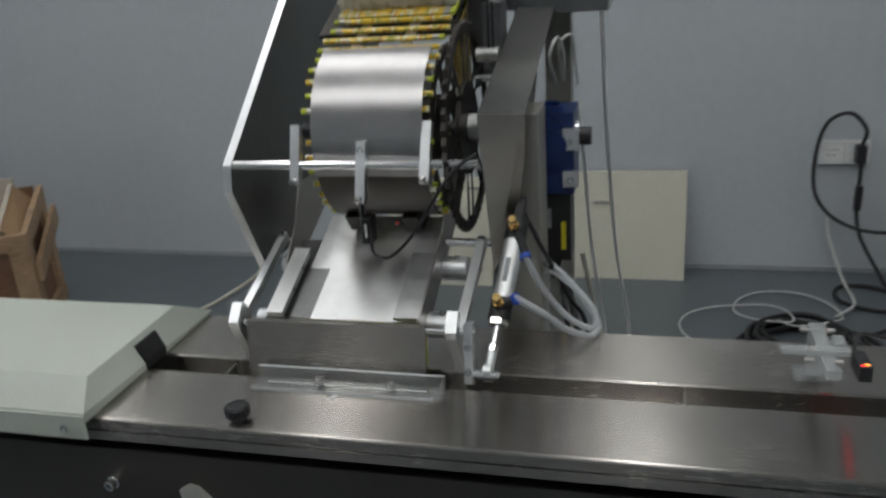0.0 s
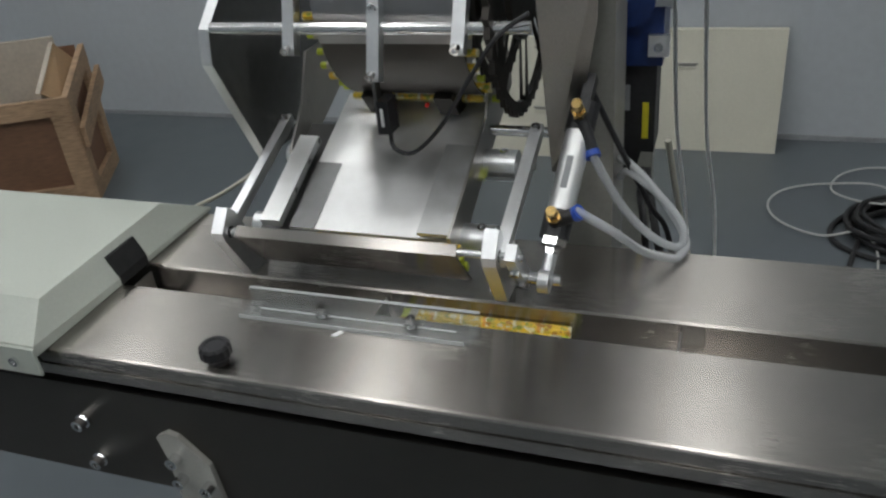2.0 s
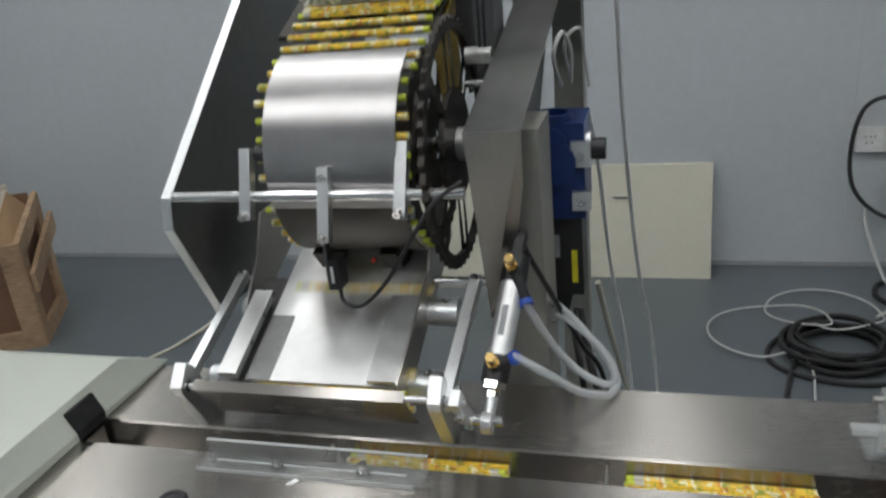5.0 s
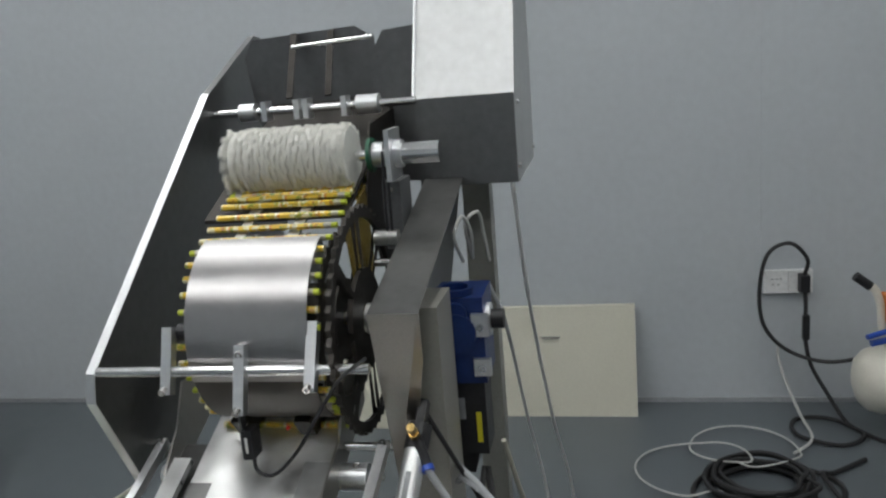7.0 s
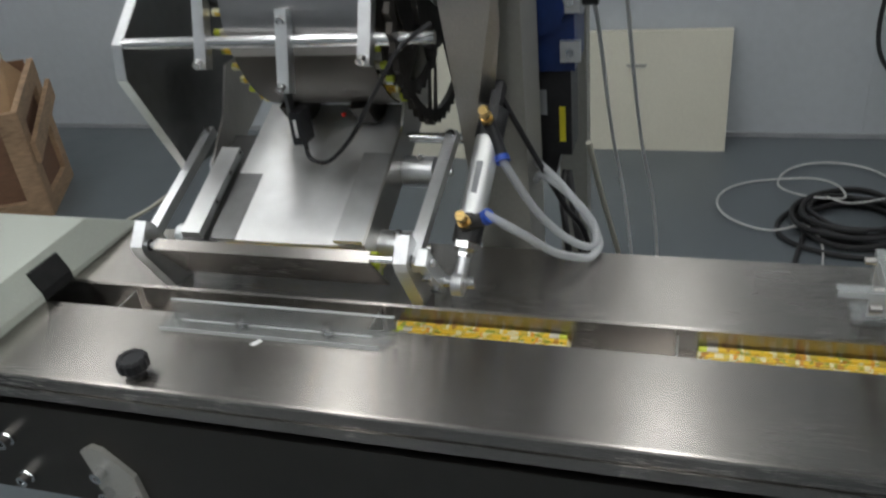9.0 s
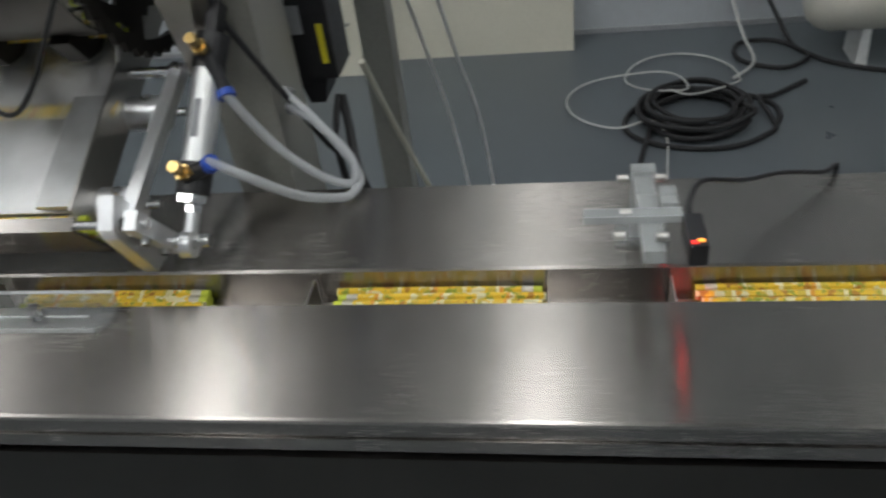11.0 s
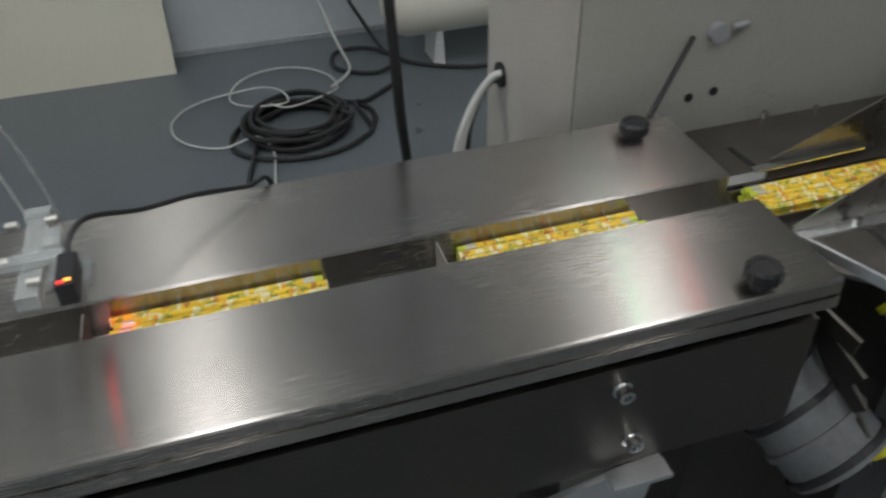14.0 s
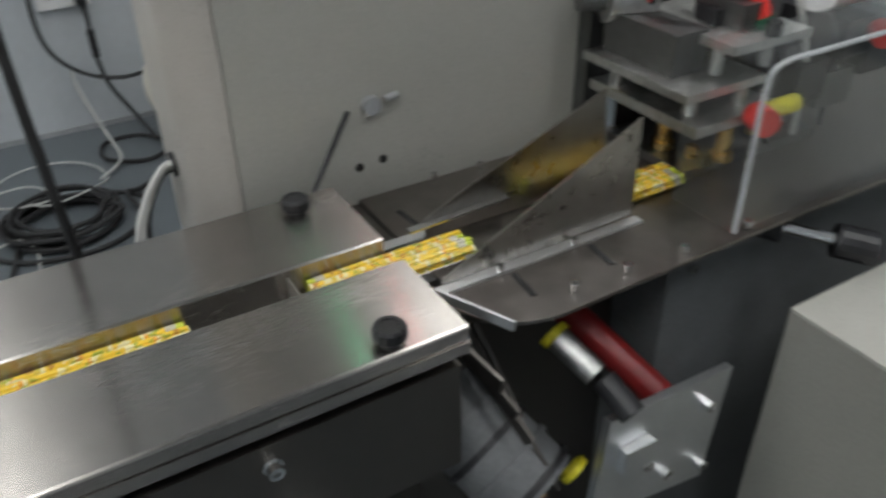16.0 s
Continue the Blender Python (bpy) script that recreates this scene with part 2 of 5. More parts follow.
def part(name, bm, material, parent=None, label="", origin=None, smooth=False, bevel=0.0, kind=""):
    """One mesh from world-space geometry, under a thing or a part; origin: where its own pivot lies."""
    if bevel:
        bmesh.ops.bevel(bm, geom=[e for e in bm.edges if e.is_manifold and e.calc_face_angle(0) > 0.5], offset=bevel, segments=1, affect="EDGES", clamp_overlap=True)
    base = ORIGIN[parent.name] if parent else Vector((0, 0, 0))
    o = Vector(origin) if origin is not None else base
    bmesh.ops.translate(bm, verts=bm.verts, vec=-o)
    bmesh.ops.recalc_face_normals(bm, faces=bm.faces)
    if smooth:
        for e in bm.edges:
            e.smooth = not (e.is_manifold and e.calc_face_angle(0) > 0.7)
    me = bpy.data.meshes.new(name)
    bm.to_mesh(me)
    bm.free()
    me.materials.append(material)
    if smooth:
        for p in me.polygons:
            p.use_smooth = len(p.vertices) <= 4
    ob = new(name, me)
    ob.parent = parent
    ob.location = o - base
    ORIGIN[ob.name] = o
    return tagged(ob, label, "", "", kind)


def solo(name, bm, material, label, category, group="", kind="", origin=(0, 0, 0), smooth=False, bevel=0.0):
    ob = part(name, bm, material, None, "", origin, smooth, bevel)
    return tagged(ob, label, category, group, kind)


def box(x0, x1, y0, y1, z0, z1, bm=None):
    bm = bm or bmesh.new()
    vs = [bm.verts.new((x, y, z)) for x in (x0, x1) for y in (y0, y1) for z in (z0, z1)]
    for f in ((0, 1, 3, 2), (4, 6, 7, 5), (0, 4, 5, 1), (2, 3, 7, 6), (0, 2, 6, 4), (1, 5, 7, 3)):
        bm.faces.new([vs[i] for i in f])
    return bm


def prism(points, axis, a, b, bm=None):
    """A polygon (two coordinates, in the order of the other axes) pulled along an axis from a to b."""
    bm = bm or bmesh.new()

    def place(p, v):
        return {"x": (v, p[0], p[1]), "y": (p[0], v, p[1]), "z": (p[0], p[1], v)}[axis]

    lo, hi = [bm.verts.new(place(p, a)) for p in points], [bm.verts.new(place(p, b)) for p in points]
    n = len(points)
    bm.faces.new(lo)
    bm.faces.new(hi[::-1])
    for i in range(n):
        bm.faces.new((lo[i], lo[(i + 1) % n], hi[(i + 1) % n], hi[i]))
    return bm


def rod(p, q, r, seg=14, r2=None, bm=None, inner=0.0):
    bm = bm or bmesh.new()
    p, q = Vector(p), Vector(q)
    turn = (q - p).to_track_quat("Z", "Y").to_matrix()
    r2 = r if r2 is None else r2
    rings = []
    for c, rad in ((p, r), (q, r2)):
        rings.append([bm.verts.new(c + turn @ Vector((rad * math.cos(t), rad * math.sin(t), 0))) for t in (2 * math.pi * i / seg for i in range(seg))])
    for i in range(seg):
        j = (i + 1) % seg
        bm.faces.new((rings[0][i], rings[0][j], rings[1][j], rings[1][i]))
    if inner:
        ins = []
        for c in (p, q):
            ins.append([bm.verts.new(c + turn @ Vector((inner * math.cos(t), inner * math.sin(t), 0))) for t in (2 * math.pi * i / seg for i in range(seg))])
        for i in range(seg):
            j = (i + 1) % seg
            bm.faces.new((ins[0][j], ins[0][i], ins[1][i], ins[1][j]))
            bm.faces.new((rings[0][j], rings[0][i], ins[0][i], ins[0][j]))
            bm.faces.new((rings[1][i], rings[1][j], ins[1][j], ins[1][i]))
    else:
        bm.faces.new(rings[0][::-1])
        bm.faces.new(rings[1])
    return bm


def bar(p, q, w, d, up=(1, 0, 0), bm=None):
    """A straight bar of w by d from p to q; w lies along up."""
    bm = bm or bmesh.new()
    p, q = Vector(p), Vector(q)
    way = (q - p).normalized()
    u = Vector(up)
    u = (u - way * u.dot(way)).normalized()
    v = way.cross(u)
    vs = [bm.verts.new(c + u * (w / 2 * a) + v * (d / 2 * b)) for c in (p, q) for a, b in ((-1, -1), (1, -1), (1, 1), (-1, 1))]
    for f in ((0, 3, 2, 1), (4, 5, 6, 7), (0, 1, 5, 4), (1, 2, 6, 5), (2, 3, 7, 6), (3, 0, 4, 7)):
        bm.faces.new([vs[i] for i in f])
    return bm


def smooth_line(points, steps=8):
    """A Catmull-Rom line through the points."""
    P = [Vector(p) for p in points]
    P = [2 * P[0] - P[1]] + P + [2 * P[-1] - P[-2]]
    out = []
    for i in range(1, len(P) - 2):
        a, b, c, d = P[i - 1 : i + 3]
        for s in range(steps):
            t = s / steps
            out.append(0.5 * ((2 * b) + (c - a) * t + (2 * a - 5 * b + 4 * c - d) * t * t + (3 * b - a - 3 * c + d) * t**3))
    return out + [P[-2]]


def tube(points, r, seg=8, steps=8, bm=None):
    bm = bm or bmesh.new()
    line = smooth_line(points, steps) if steps else [Vector(p) for p in points]
    rings, side = [], None
    for i, p in enumerate(line):
        way = (line[min(i + 1, len(line) - 1)] - line[max(i - 1, 0)]).normalized()
        ref = side if side is not None else (Vector((0, 0, 1)) if abs(way.z) < 0.9 else Vector((1, 0, 0)))
        u = (ref - way * ref.dot(way)).normalized()
        side, v = u, way.cross(u)
        rings.append([bm.verts.new(p + (u * math.cos(t) + v * math.sin(t)) * r) for t in (2 * math.pi * k / seg for k in range(seg))])
    for a, b in zip(rings, rings[1:]):
        for k in range(seg):
            j = (k + 1) % seg
            bm.faces.new((a[k], a[j], b[j], b[k]))
    bm.faces.new(rings[0][::-1])
    bm.faces.new(rings[-1])
    return bm


def screw(parent, at, way, r=0.004, h=0.005, name="screw"):
    """A socket-head screw with its head standing out along way."""
    at, way = Vector(at), Vector(way).normalized()
    bm = rod(at - way * 0.002, at + way * h, r, 12, inner=r * 0.55)
    rod(at - way * 0.001, at + way * h * 0.4, r * 0.56, 8, bm=bm)
    return part(name, bm, CHROME, parent, smooth=False)


def knob(parent, x, y, z):
    """A ribbed black hand knob on its collar, screwed into the plate."""
    bm = rod((x, y, z), (x, y, z + 0.006), 0.009, 16)
    k = part("knob", bm, BLACK, parent, "black plastic hand knob")
    bm = bmesh.new()
    n = 28
    rings = []
    for zz, rr in ((z + 0.006, 0.0125), (z + 0.008, 0.0145), (z + 0.017, 0.0145), (z + 0.0195, 0.0125), (z + 0.0195, 0.009), (z + 0.0185, 0.0085)):
        rings.append([bm.verts.new((x + (rr - (0.0009 if i % 2 else 0)) * math.cos(2 * math.pi * i / n), y + (rr - (0.0009 if i % 2 else 0)) * math.sin(2 * math.pi * i / n), zz)) for i in range(n)])
    for a, b in zip(rings, rings[1:]):
        for i in range(n):
            bm.faces.new((a[i], a[(i + 1) % n], b[(i + 1) % n], b[i]))
    bm.faces.new(rings[0][::-1])
    bm.faces.new(rings[-1])
    part("grip", bm, BLACK, k)
    return k


# ---- room ----
X0, X1, Y0 = -4.2, 5.2, -4.2
solo("floor", box(X0, X1, Y0, WALL_Y, -0.1, 0.0), FLOORPAINT, "blue-grey epoxy coated workshop floor", "floor", kind="structure")
wall_n = thing("wall_north", (0, WALL_Y, 0), "pale grey sandwich panel wall with upright joints", "wall", kind="structure")
JOINTS = [X0, 1.125, X1]
for ja, jb in zip(JOINTS, JOINTS[1:]):
    part("panel", box(ja + 0.0004, jb - 0.0004, WALL_Y, WALL_Y + 0.06, 0.0, CEIL), WALLPAINT, wall_n)
part("panel_backing", box(X0, X1, WALL_Y + 0.0605, WALL_Y + 0.1, 0, CEIL), WALLPAINT, wall_n)
solo("baseboard", box(X0, X1, WALL_Y - 0.008, WALL_Y, 0, 0.02), GREYLABEL, "low grey aluminium floor trim along the wall", "baseboard", kind="structure")
solo("wall_south", box(X0, X1, Y0 - 0.1, Y0, 0, CEIL), WALLPAINT, "plain pale grey panel wall", "wall", kind="structure")
solo("wall_west", box(X0 - 0.1, X0, Y0 - 0.1, WALL_Y + 0.1, 0, CEIL), WALLPAINT, "plain pale grey panel wall", "wall", kind="structure")
solo("wall_east", box(X1, X1 + 0.1, Y0 - 0.1, WALL_Y + 0.1, 0, CEIL), WALLPAINT, "plain pale grey panel wall", "wall", kind="structure")
solo("ceiling", box(X0 - 0.1, X1 + 0.1, Y0 - 0.1, WALL_Y + 0.1, CEIL, CEIL + 0.1), CEILPAINT, "plain white ceiling", "ceiling", kind="structure")
for lx, ly in LAMP_SPOTS:
    fx = thing("ceiling_lamp", (lx, ly, CEIL), "white hanging batten lamp with a long glowing diffuser", "ceiling lamp", "ceiling lamps")
    part("housing", box(lx - 0.15, lx + 0.15, ly - 0.63, ly + 0.63, LAMP_Z, LAMP_Z + 0.06), WHITEP, fx)
    for sy in (-0.5, 0.5):
        part("hanger", rod((lx, ly + sy, LAMP_Z + 0.0595), (lx, ly + sy, CEIL), 0.004, 8), WHITEP, fx)
    part("diffuser", box(lx - 0.135, lx + 0.135, ly - 0.61, ly + 0.61, LAMP_Z - 0.015, LAMP_Z - 0.0005), LAMPGLOW, fx)

# ---- conveyor table ----
TZ = 0.918
XL, XR = -0.62, 1.205
SLOT_F, SLOT_R = -0.042, 0.0
table = thing("conveyor_table", (0.3, 0, 0), "long stainless steel infeed conveyor table with a slot for pencils", "conveyor")
part("rear_plate", prism([(SLOT_R, TZ - 0.0022), (SLOT_R + 0.0018, TZ), (0.12, TZ), (0.12, TZ - 0.028), (0.117, TZ - 0.028), (0.117, TZ - 0.003), (SLOT_R + 0.0025, TZ - 0.003), (SLOT_R + 0.0025, TZ - 0.034), (SLOT_R, TZ - 0.034)], "x", XL, XR), STEEL, table, "brushed stainless cover plate", bevel=0.0006)
part("front_plate", prism([(SLOT_F, TZ), (-0.1532, TZ), (-0.1552, TZ - 0.0012), (-0.156, TZ - 0.0032), (-0.156, TZ - 0.015), (-0.153, TZ - 0.015), (-0.153, TZ - 0.003), (SLOT_F - 0.0025, TZ - 0.003), (SLOT_F - 0.0025, TZ - 0.034), (SLOT_F, TZ - 0.034)], "x", -0.19, XR), STEEL, table, "brushed stainless cover plate with a folded lip", bevel=0.0006)
part("end_lip", box(XR - 0.0025, XR, -0.1525, SLOT_F - 0.003, TZ - 0.03, TZ - 0.0031), STEEL, table)
part("channel_floor", box(XL, XR, -0.0195, SLOT_R - 0.0002, TZ - 0.034, TZ - 0.031), STEEL, table)
part("channel_floor", box(XL, XR, SLOT_F + 0.0002, -0.0225, TZ - 0.034, TZ - 0.031), STEEL, table)
# black strip painted as the shade down in the slit
part("slit_shade", box(XL, XR, -0.0224, -0.0196, TZ - 0.045, TZ - 0.04), HOLESHADE, table)
part("edge_strip", box(XL, XR, -0.1575, -0.1505, TZ - 0.028, TZ - 0.0165), STEEL, table, "bent stainless edge strip")
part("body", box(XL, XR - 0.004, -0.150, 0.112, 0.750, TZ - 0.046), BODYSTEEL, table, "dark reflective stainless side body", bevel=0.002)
for lx in (0.20, 0.98):
    for ly in (-0.10, 0.06):
        part("leg", box(lx - 0.02, lx + 0.02, ly - 0.02, ly + 0.02, 0.0, 0.7505), BODYSTEEL, table)
for bx_, bz in ((-0.174, 0.826), (-0.171, 0.774), (1.026, 0.851), (1.043, 0.785), (0.60, 0.742 + 0.02)):
    screw(table, (bx_, -0.1505, bz), (0, -1, 0), 0.0065, 0.012, "bolt")
    screw(table, (bx_, -0.1505, bz), (0, -1, 0), 0.0085, 0.003, "washer")
# support brackets bolted to the body
br = part("bracket", prism([(-0.083, 0.826), (-0.07, 0.834), (-0.058, 0.831), (-0.03, 0.80), (-0.02, 0.70), (-0.075, 0.70), (-0.078, 0.80)], "y", -0.1565, -0.1505), BEIGE, table, "grey painted support bracket", bevel=0.001)
for p in ((-0.066, 0.803), (-0.066, 0.776), (-0.036, 0.772)):
    screw(br, (p[0], -0.157, p[1]), (0, -1, 0), 0.0065, 0.010, "bolt")
br = part("bracket", prism([(0.955, 0.728), (1.035, 0.748), (1.075, 0.752), (1.055, 0.64), (1.0, 0.62)], "y", -0.1565, -0.1505), ALU, table, "pale steel support bracket", bevel=0.001)
part("tab", box(1.02, 1.075, -0.175, -0.1566, 0.749, 0.754), ALU, br)
part("bracket", prism([(0.87, 0.70), (0.92, 0.715), (0.945, 0.69), (0.93, 0.62), (0.87, 0.62)], "y", -0.17, -0.1506), WOOD, table, "brown wooden packing piece")
knob(table, 0.0, -0.137, TZ)
knob(table, 1.152, 0.087, TZ)
knob(table, 1.139, -0.142, TZ)
# end cover
cov = thing("end_cover", (-0.4, 0, TZ), "pale green-grey painted sheet metal cover over the conveyor end", "machine cover")
CF, CB, CX, CT = -0.168, 0.13, -0.178, 0.958
bm = bmesh.new()
ring = [bm.verts.new(v) for v in ((XL, CF, TZ + 0.012), (CX, CF, TZ + 0.012), (CX, CB, TZ + 0.004), (XL, CB, TZ + 0.004))]
top = [bm.verts.new(v) for v in ((XL, CF + 0.036, CT), (CX - 0.014, CF + 0.036, CT), (CX - 0.018, CB - 0.064, CT), (XL, CB - 0.064, CT))]
low = [bm.verts.new(v) for v in ((XL, CF, TZ + 0.0005), (CX, CF, TZ + 0.0005), (CX, CB, TZ + 0.0005), (XL, CB, TZ + 0.0005))]
bm.faces.new(top)
for i in range(4):
    j = (i + 1) % 4
    bm.faces.new((ring[i], ring[j], top[j], top[i]))
    bm.faces.new((low[i], low[j], ring[j], ring[i]))
bm.faces.new(low[::-1])
part("shell", bm, COVERPAINT, cov, bevel=0.003)
fl = part("flange", box(XL, CX, CF - 0.0035, CF - 0.0005, TZ - 0.02, TZ + 0.010), COVERPAINT, cov, "folded front flange")
screw(fl, (-0.205, CF - 0.0035, TZ - 0.006), (0, -1, 0), 0.005, 0.003)
# closed black shape; its colour is the shade inside the opening
bm = prism([(CX + 0.0015, TZ + 0.0008), (CX + 0.0015, TZ + 0.0118), (CX - 0.0085, TZ + 0.033), (CX - 0.012, TZ + 0.033), (CX - 0.003, TZ + 0.0118), (CX - 0.003, TZ + 0.0008)], "y", -0.043, 0.002)
part("opening", bm, HOLESHADE, cov, "opening for the pencils, its inner shade painted black")

# ---- acrylic slot guide ----
guide = thing("slot_guide", (0.1, -0.06, TZ), "clear acrylic guide strip screwed beside the slot", "guide")
part("strip", prism([(-0.017, -0.0468), (-0.017, -0.0715), (0.211, -0.0715), (0.217, -0.069), (0.219, -0.063), (0.219, -0.0468)], "z", TZ + 0.0002, TZ + 0.0042), ACRYLIC, guide)
part("strip_edge", box(-0.017, 0.211, -0.0725, -0.0716, TZ + 0.0003, TZ + 0.0043), CUTEDGE, guide, "frosted cut edge")
part("upright", box(-0.017, 0.219, -0.0467, -0.0432, TZ - 0.004, TZ + 0.018), ACRYLIC, guide, bevel=0.0008)
part("upright_edge", box(-0.017, 0.219, -0.0467, -0.0432, TZ + 0.0181, TZ + 0.0188), CUTEDGE, guide, "frosted cut edge")
part("slot_line", box(0.0, 0.20, -0.0595, -0.0575, TZ + 0.0044, TZ + 0.0049), CUTEDGE, guide, "routed adjusting slot")
for gx in (0.067, 0.157):
    screw(guide, (gx, -0.0585, TZ + 0.0055), (0, 0, 1), 0.0045, 0.009)
    part("washer", rod((gx, -0.0585, TZ + 0.0050), (gx, -0.0585, TZ + 0.0058), 0.007, 14), CHROME, guide)

solo("paper_scrap", prism([(0.0850, -0.0815), (0.0910, -0.0825), (0.0960, -0.0745), (0.0910, -0.0725)], "z", TZ + 0.0002, TZ + 0.0008), WHITEP, "tiny white paper scrap lying on the steel table", "scrap")

# ---- pencil feeder ----
feeder = thing("pencil_feeder", (0.1, 0.2, TZ), "steel pencil feeder with a feed drum, brush roller and drop tray", "feeder machine")
AY, AZ, DR = 0.200, 1.175, 0.108
LP = [(0.115, 1.0), (0.053, 1.128), (0.060, 1.160), (0.430, 1.455), (0.625, 1.545), (0.80, 1.52), (0.80, 1.30), (0.45, 1.06), (0.22, 1.0)]
part("side_plate", prism(LP, "x", -0.081, -0.0705), DARKSTEEL, feeder, "dark steel side plate with a bright cut edge")
bm = bmesh.new()
for p, q in zip(LP[:3], LP[1:4]):
    d = (Vector(q) - Vector(p)).normalized()
    nrm = Vector((-d.y, d.x)) if (Vector((-d.y, d.x))).x < 0 else Vector((d.y, -d.x))
    o = nrm * 0.0012
    a, b = Vector(p), Vector(q)
    prism([tuple(a), tuple(b), tuple(b + o), tuple(a + o)], "x", -0.0815, -0.070, bm)
part("cut_edge", bm, ALU, feeder, "bright milled plate edge")
# folded side plate and its flange
RP = [(0.088, 1.214), (0.420, 1.303), (0.66, 1.37), (0.70, 1.25), (0.45, 1.02), (0.20, 0.97), (0.152, 0.985)]
part("side_plate", prism(RP, "x", 0.245, 0.249), DARKSTEEL, feeder, "folded steel side plate")
bm = bmesh.new()
f1 = [bm.verts.new(v) for v in ((0.2455, 0.088, 1.2145), (0.302, 0.088, 1.2145), (0.302, 0.440, 1.3085), (0.2455, 0.440, 1.3085))]
f2 = [bm.verts.new(v) for v in ((0.2455, 0.092, 1.2105), (0.298, 0.092, 1.2105), (0.298, 0.440, 1.3045), (0.2455, 0.440, 1.3045))]
bm.faces.new(f1), bm.faces.new(f2[::-1])
for i in range(4):
    bm.faces.new((f1[i], f2[i], f2[(i + 1) % 4], f1[(i + 1) % 4]))
# top flange is darker than the front flange
part("top_flange", bm, shader("dark_flange_steel", (0.17, 0.17, 0.165), 0.4, 1.0, 0.1, 8.0, 60.0, 0.03), feeder, "sloping folded steel flange")
bm = bmesh.new()
f1 = [bm.verts.new(v) for v in ((0.2455, 0.0878, 1.2145), (0.302, 0.0878, 1.2145), (0.2975, 0.108, 1.155), (0.275, 0.140, 1.04), (0.2455, 0.150, 0.99))]
f2 = [bm.verts.new(v + Vector((0, 0.003, 0))) for v in [w.co.copy() for w in f1]]
bm.faces.new(f1), bm.faces.new(f2[::-1])
for i in range(5):
    bm.faces.new((f1[i], f2[i], f2[(i + 1) % 5], f1[(i + 1) % 5]))
part("front_flange", bm, STEEL_V, feeder, "tapered folded steel flange")
# stand: painted posts behind the table
stand = thing("feeder_stand", (0.3, 0.2, 0), "grey painted steel stand posts carrying the feeder behind the table", "machine stand")
part("post", box(0.252, 0.308, 0.155, 0.24, 0.0, 1.20), POSTPAINT, stand, bevel=0.004)
part("post", box(0.255, 0.303, 0.698, 0.746, 0.0, 1.2965), POSTPAINT, stand, bevel=0.003)
part("foot_plate", box(0.22, 0.34, 0.13, 0.78, 0.0, 0.012), BEIGE, stand)
# drum: hub, end discs, toothed rings
drum = part("drum", rod((0.03, AY, AZ), (0.175, AY, AZ), 0.045, 40), BLACKSTEEL, feeder, "dark slotted feed drum", origin=(0.1, AY, AZ), smooth=True)


def notched_disc(x0, x1, r, teeth, holes, hole_r, hole_at):
    """A toothed ring with round lightening holes, built as spokes between two rims."""
    bm = bmesh.new()
    n = teeth * 2
    outer = [(r if i % 2 else r - 0.006) for i in range(n)]
    pts = [[], []]
    for s, x in enumerate((x0, x1)):
        for rr in (None, hole_at + hole_r, hole_at - hole_r, 0.02):
            pts[s].append([bm.verts.new((x, AY + (rr or outer[i]) * math.cos(2 * math.pi * i / n), AZ + (rr or outer[i]) * math.sin(2 * math.pi * i / n))) for i in range(n)])
    period = n // holes
    for i in range(n):
        j = (i + 1) % n
        for k in range(3):
            is_hole = k == 1 and (i % period) < period - 2
            if not is_hole:
                bm.faces.new((pts[0][k][i], pts[0][k][j], pts[0][k + 1][j], pts[0][k + 1][i]))
                bm.faces.new((pts[1][k][j], pts[1][k][i], pts[1][k + 1][i], pts[1][k + 1][j]))
            else:
                bm.faces.new((pts[0][1][i], pts[0][1][j], pts[1][1][j], pts[1][1][i])) if k == 1 else None
                bm.faces.new((pts[0][2][j], pts[0][2][i], pts[1][2][i], pts[1][2][j]))
        bm.faces.new((pts[0][0][j], pts[0][0][i], pts[1][0][i], pts[1][0][j]))
    return bm


for x0, x1 in ((0.060, 0.074), (0.128, 0.142)):
    part("slotted_ring", notched_disc(x0, x1, DR, 36, 8, 0.012, 0.05), DULLALU, drum, "toothed pencil carrier ring")
for x0, x1 in ((0.060, 0.074), (0.128, 0.142)):
    part("carrier_strip", prism([(0.156, 1.271), (0.30, 1.330), (0.30, 1.333), (0.156, 1.274)], "x", x0, x1), DULLALU, feeder, "flat steel pencil guide strip")
part("carrier_disc", notched_disc(0.184, 0.187, 0.112, 36, 6, 0.022, 0.072), BLACKSTEEL, drum, "dark disc with lightening holes")
part("sprocket", notched_disc(0.206, 0.212, 0.140, 48, 8, 0.031, 0.093), BLACKSTEEL, drum, "dark sprocket disc with lightening holes")
part("shaft", rod((0.17, AY, AZ), (0.245, AY, AZ), 0.010, 16), CHROME, drum, smooth=True)
part("coupling", rod((0.2125, AY, AZ), (0.238, AY, AZ), 0.019, 24), DULLALU, drum, "turned shaft coupling", smooth=True)
# curved cover sheet
bm = bmesh.new()
rows_ = []
for i in range(21):
    a = radians(-19 - 88 * i / 20)
    r0 = 0.1185
    pt = [(AY + rr * math.sin(a), AZ + rr * math.cos(a)) for rr in (r0, r0 + 0.0015)]
    rows_.append([bm.verts.new((x, *p)) for p in pt for x in (0.034, 0.178)])
for a, b in zip(rows_, rows_[1:]):
    bm.faces.new((a[0], a[1], b[1], b[0])), bm.faces.new((a[3], a[2], b[2], b[3])), bm.faces.new((a[2], a[0], b[0], b[2])), bm.faces.new((a[1], a[3], b[3], b[1]))
part("drum_cover", bm, ROLLED, feeder, "curved bright steel sheet over the drum", smooth=True)
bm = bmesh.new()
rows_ = []
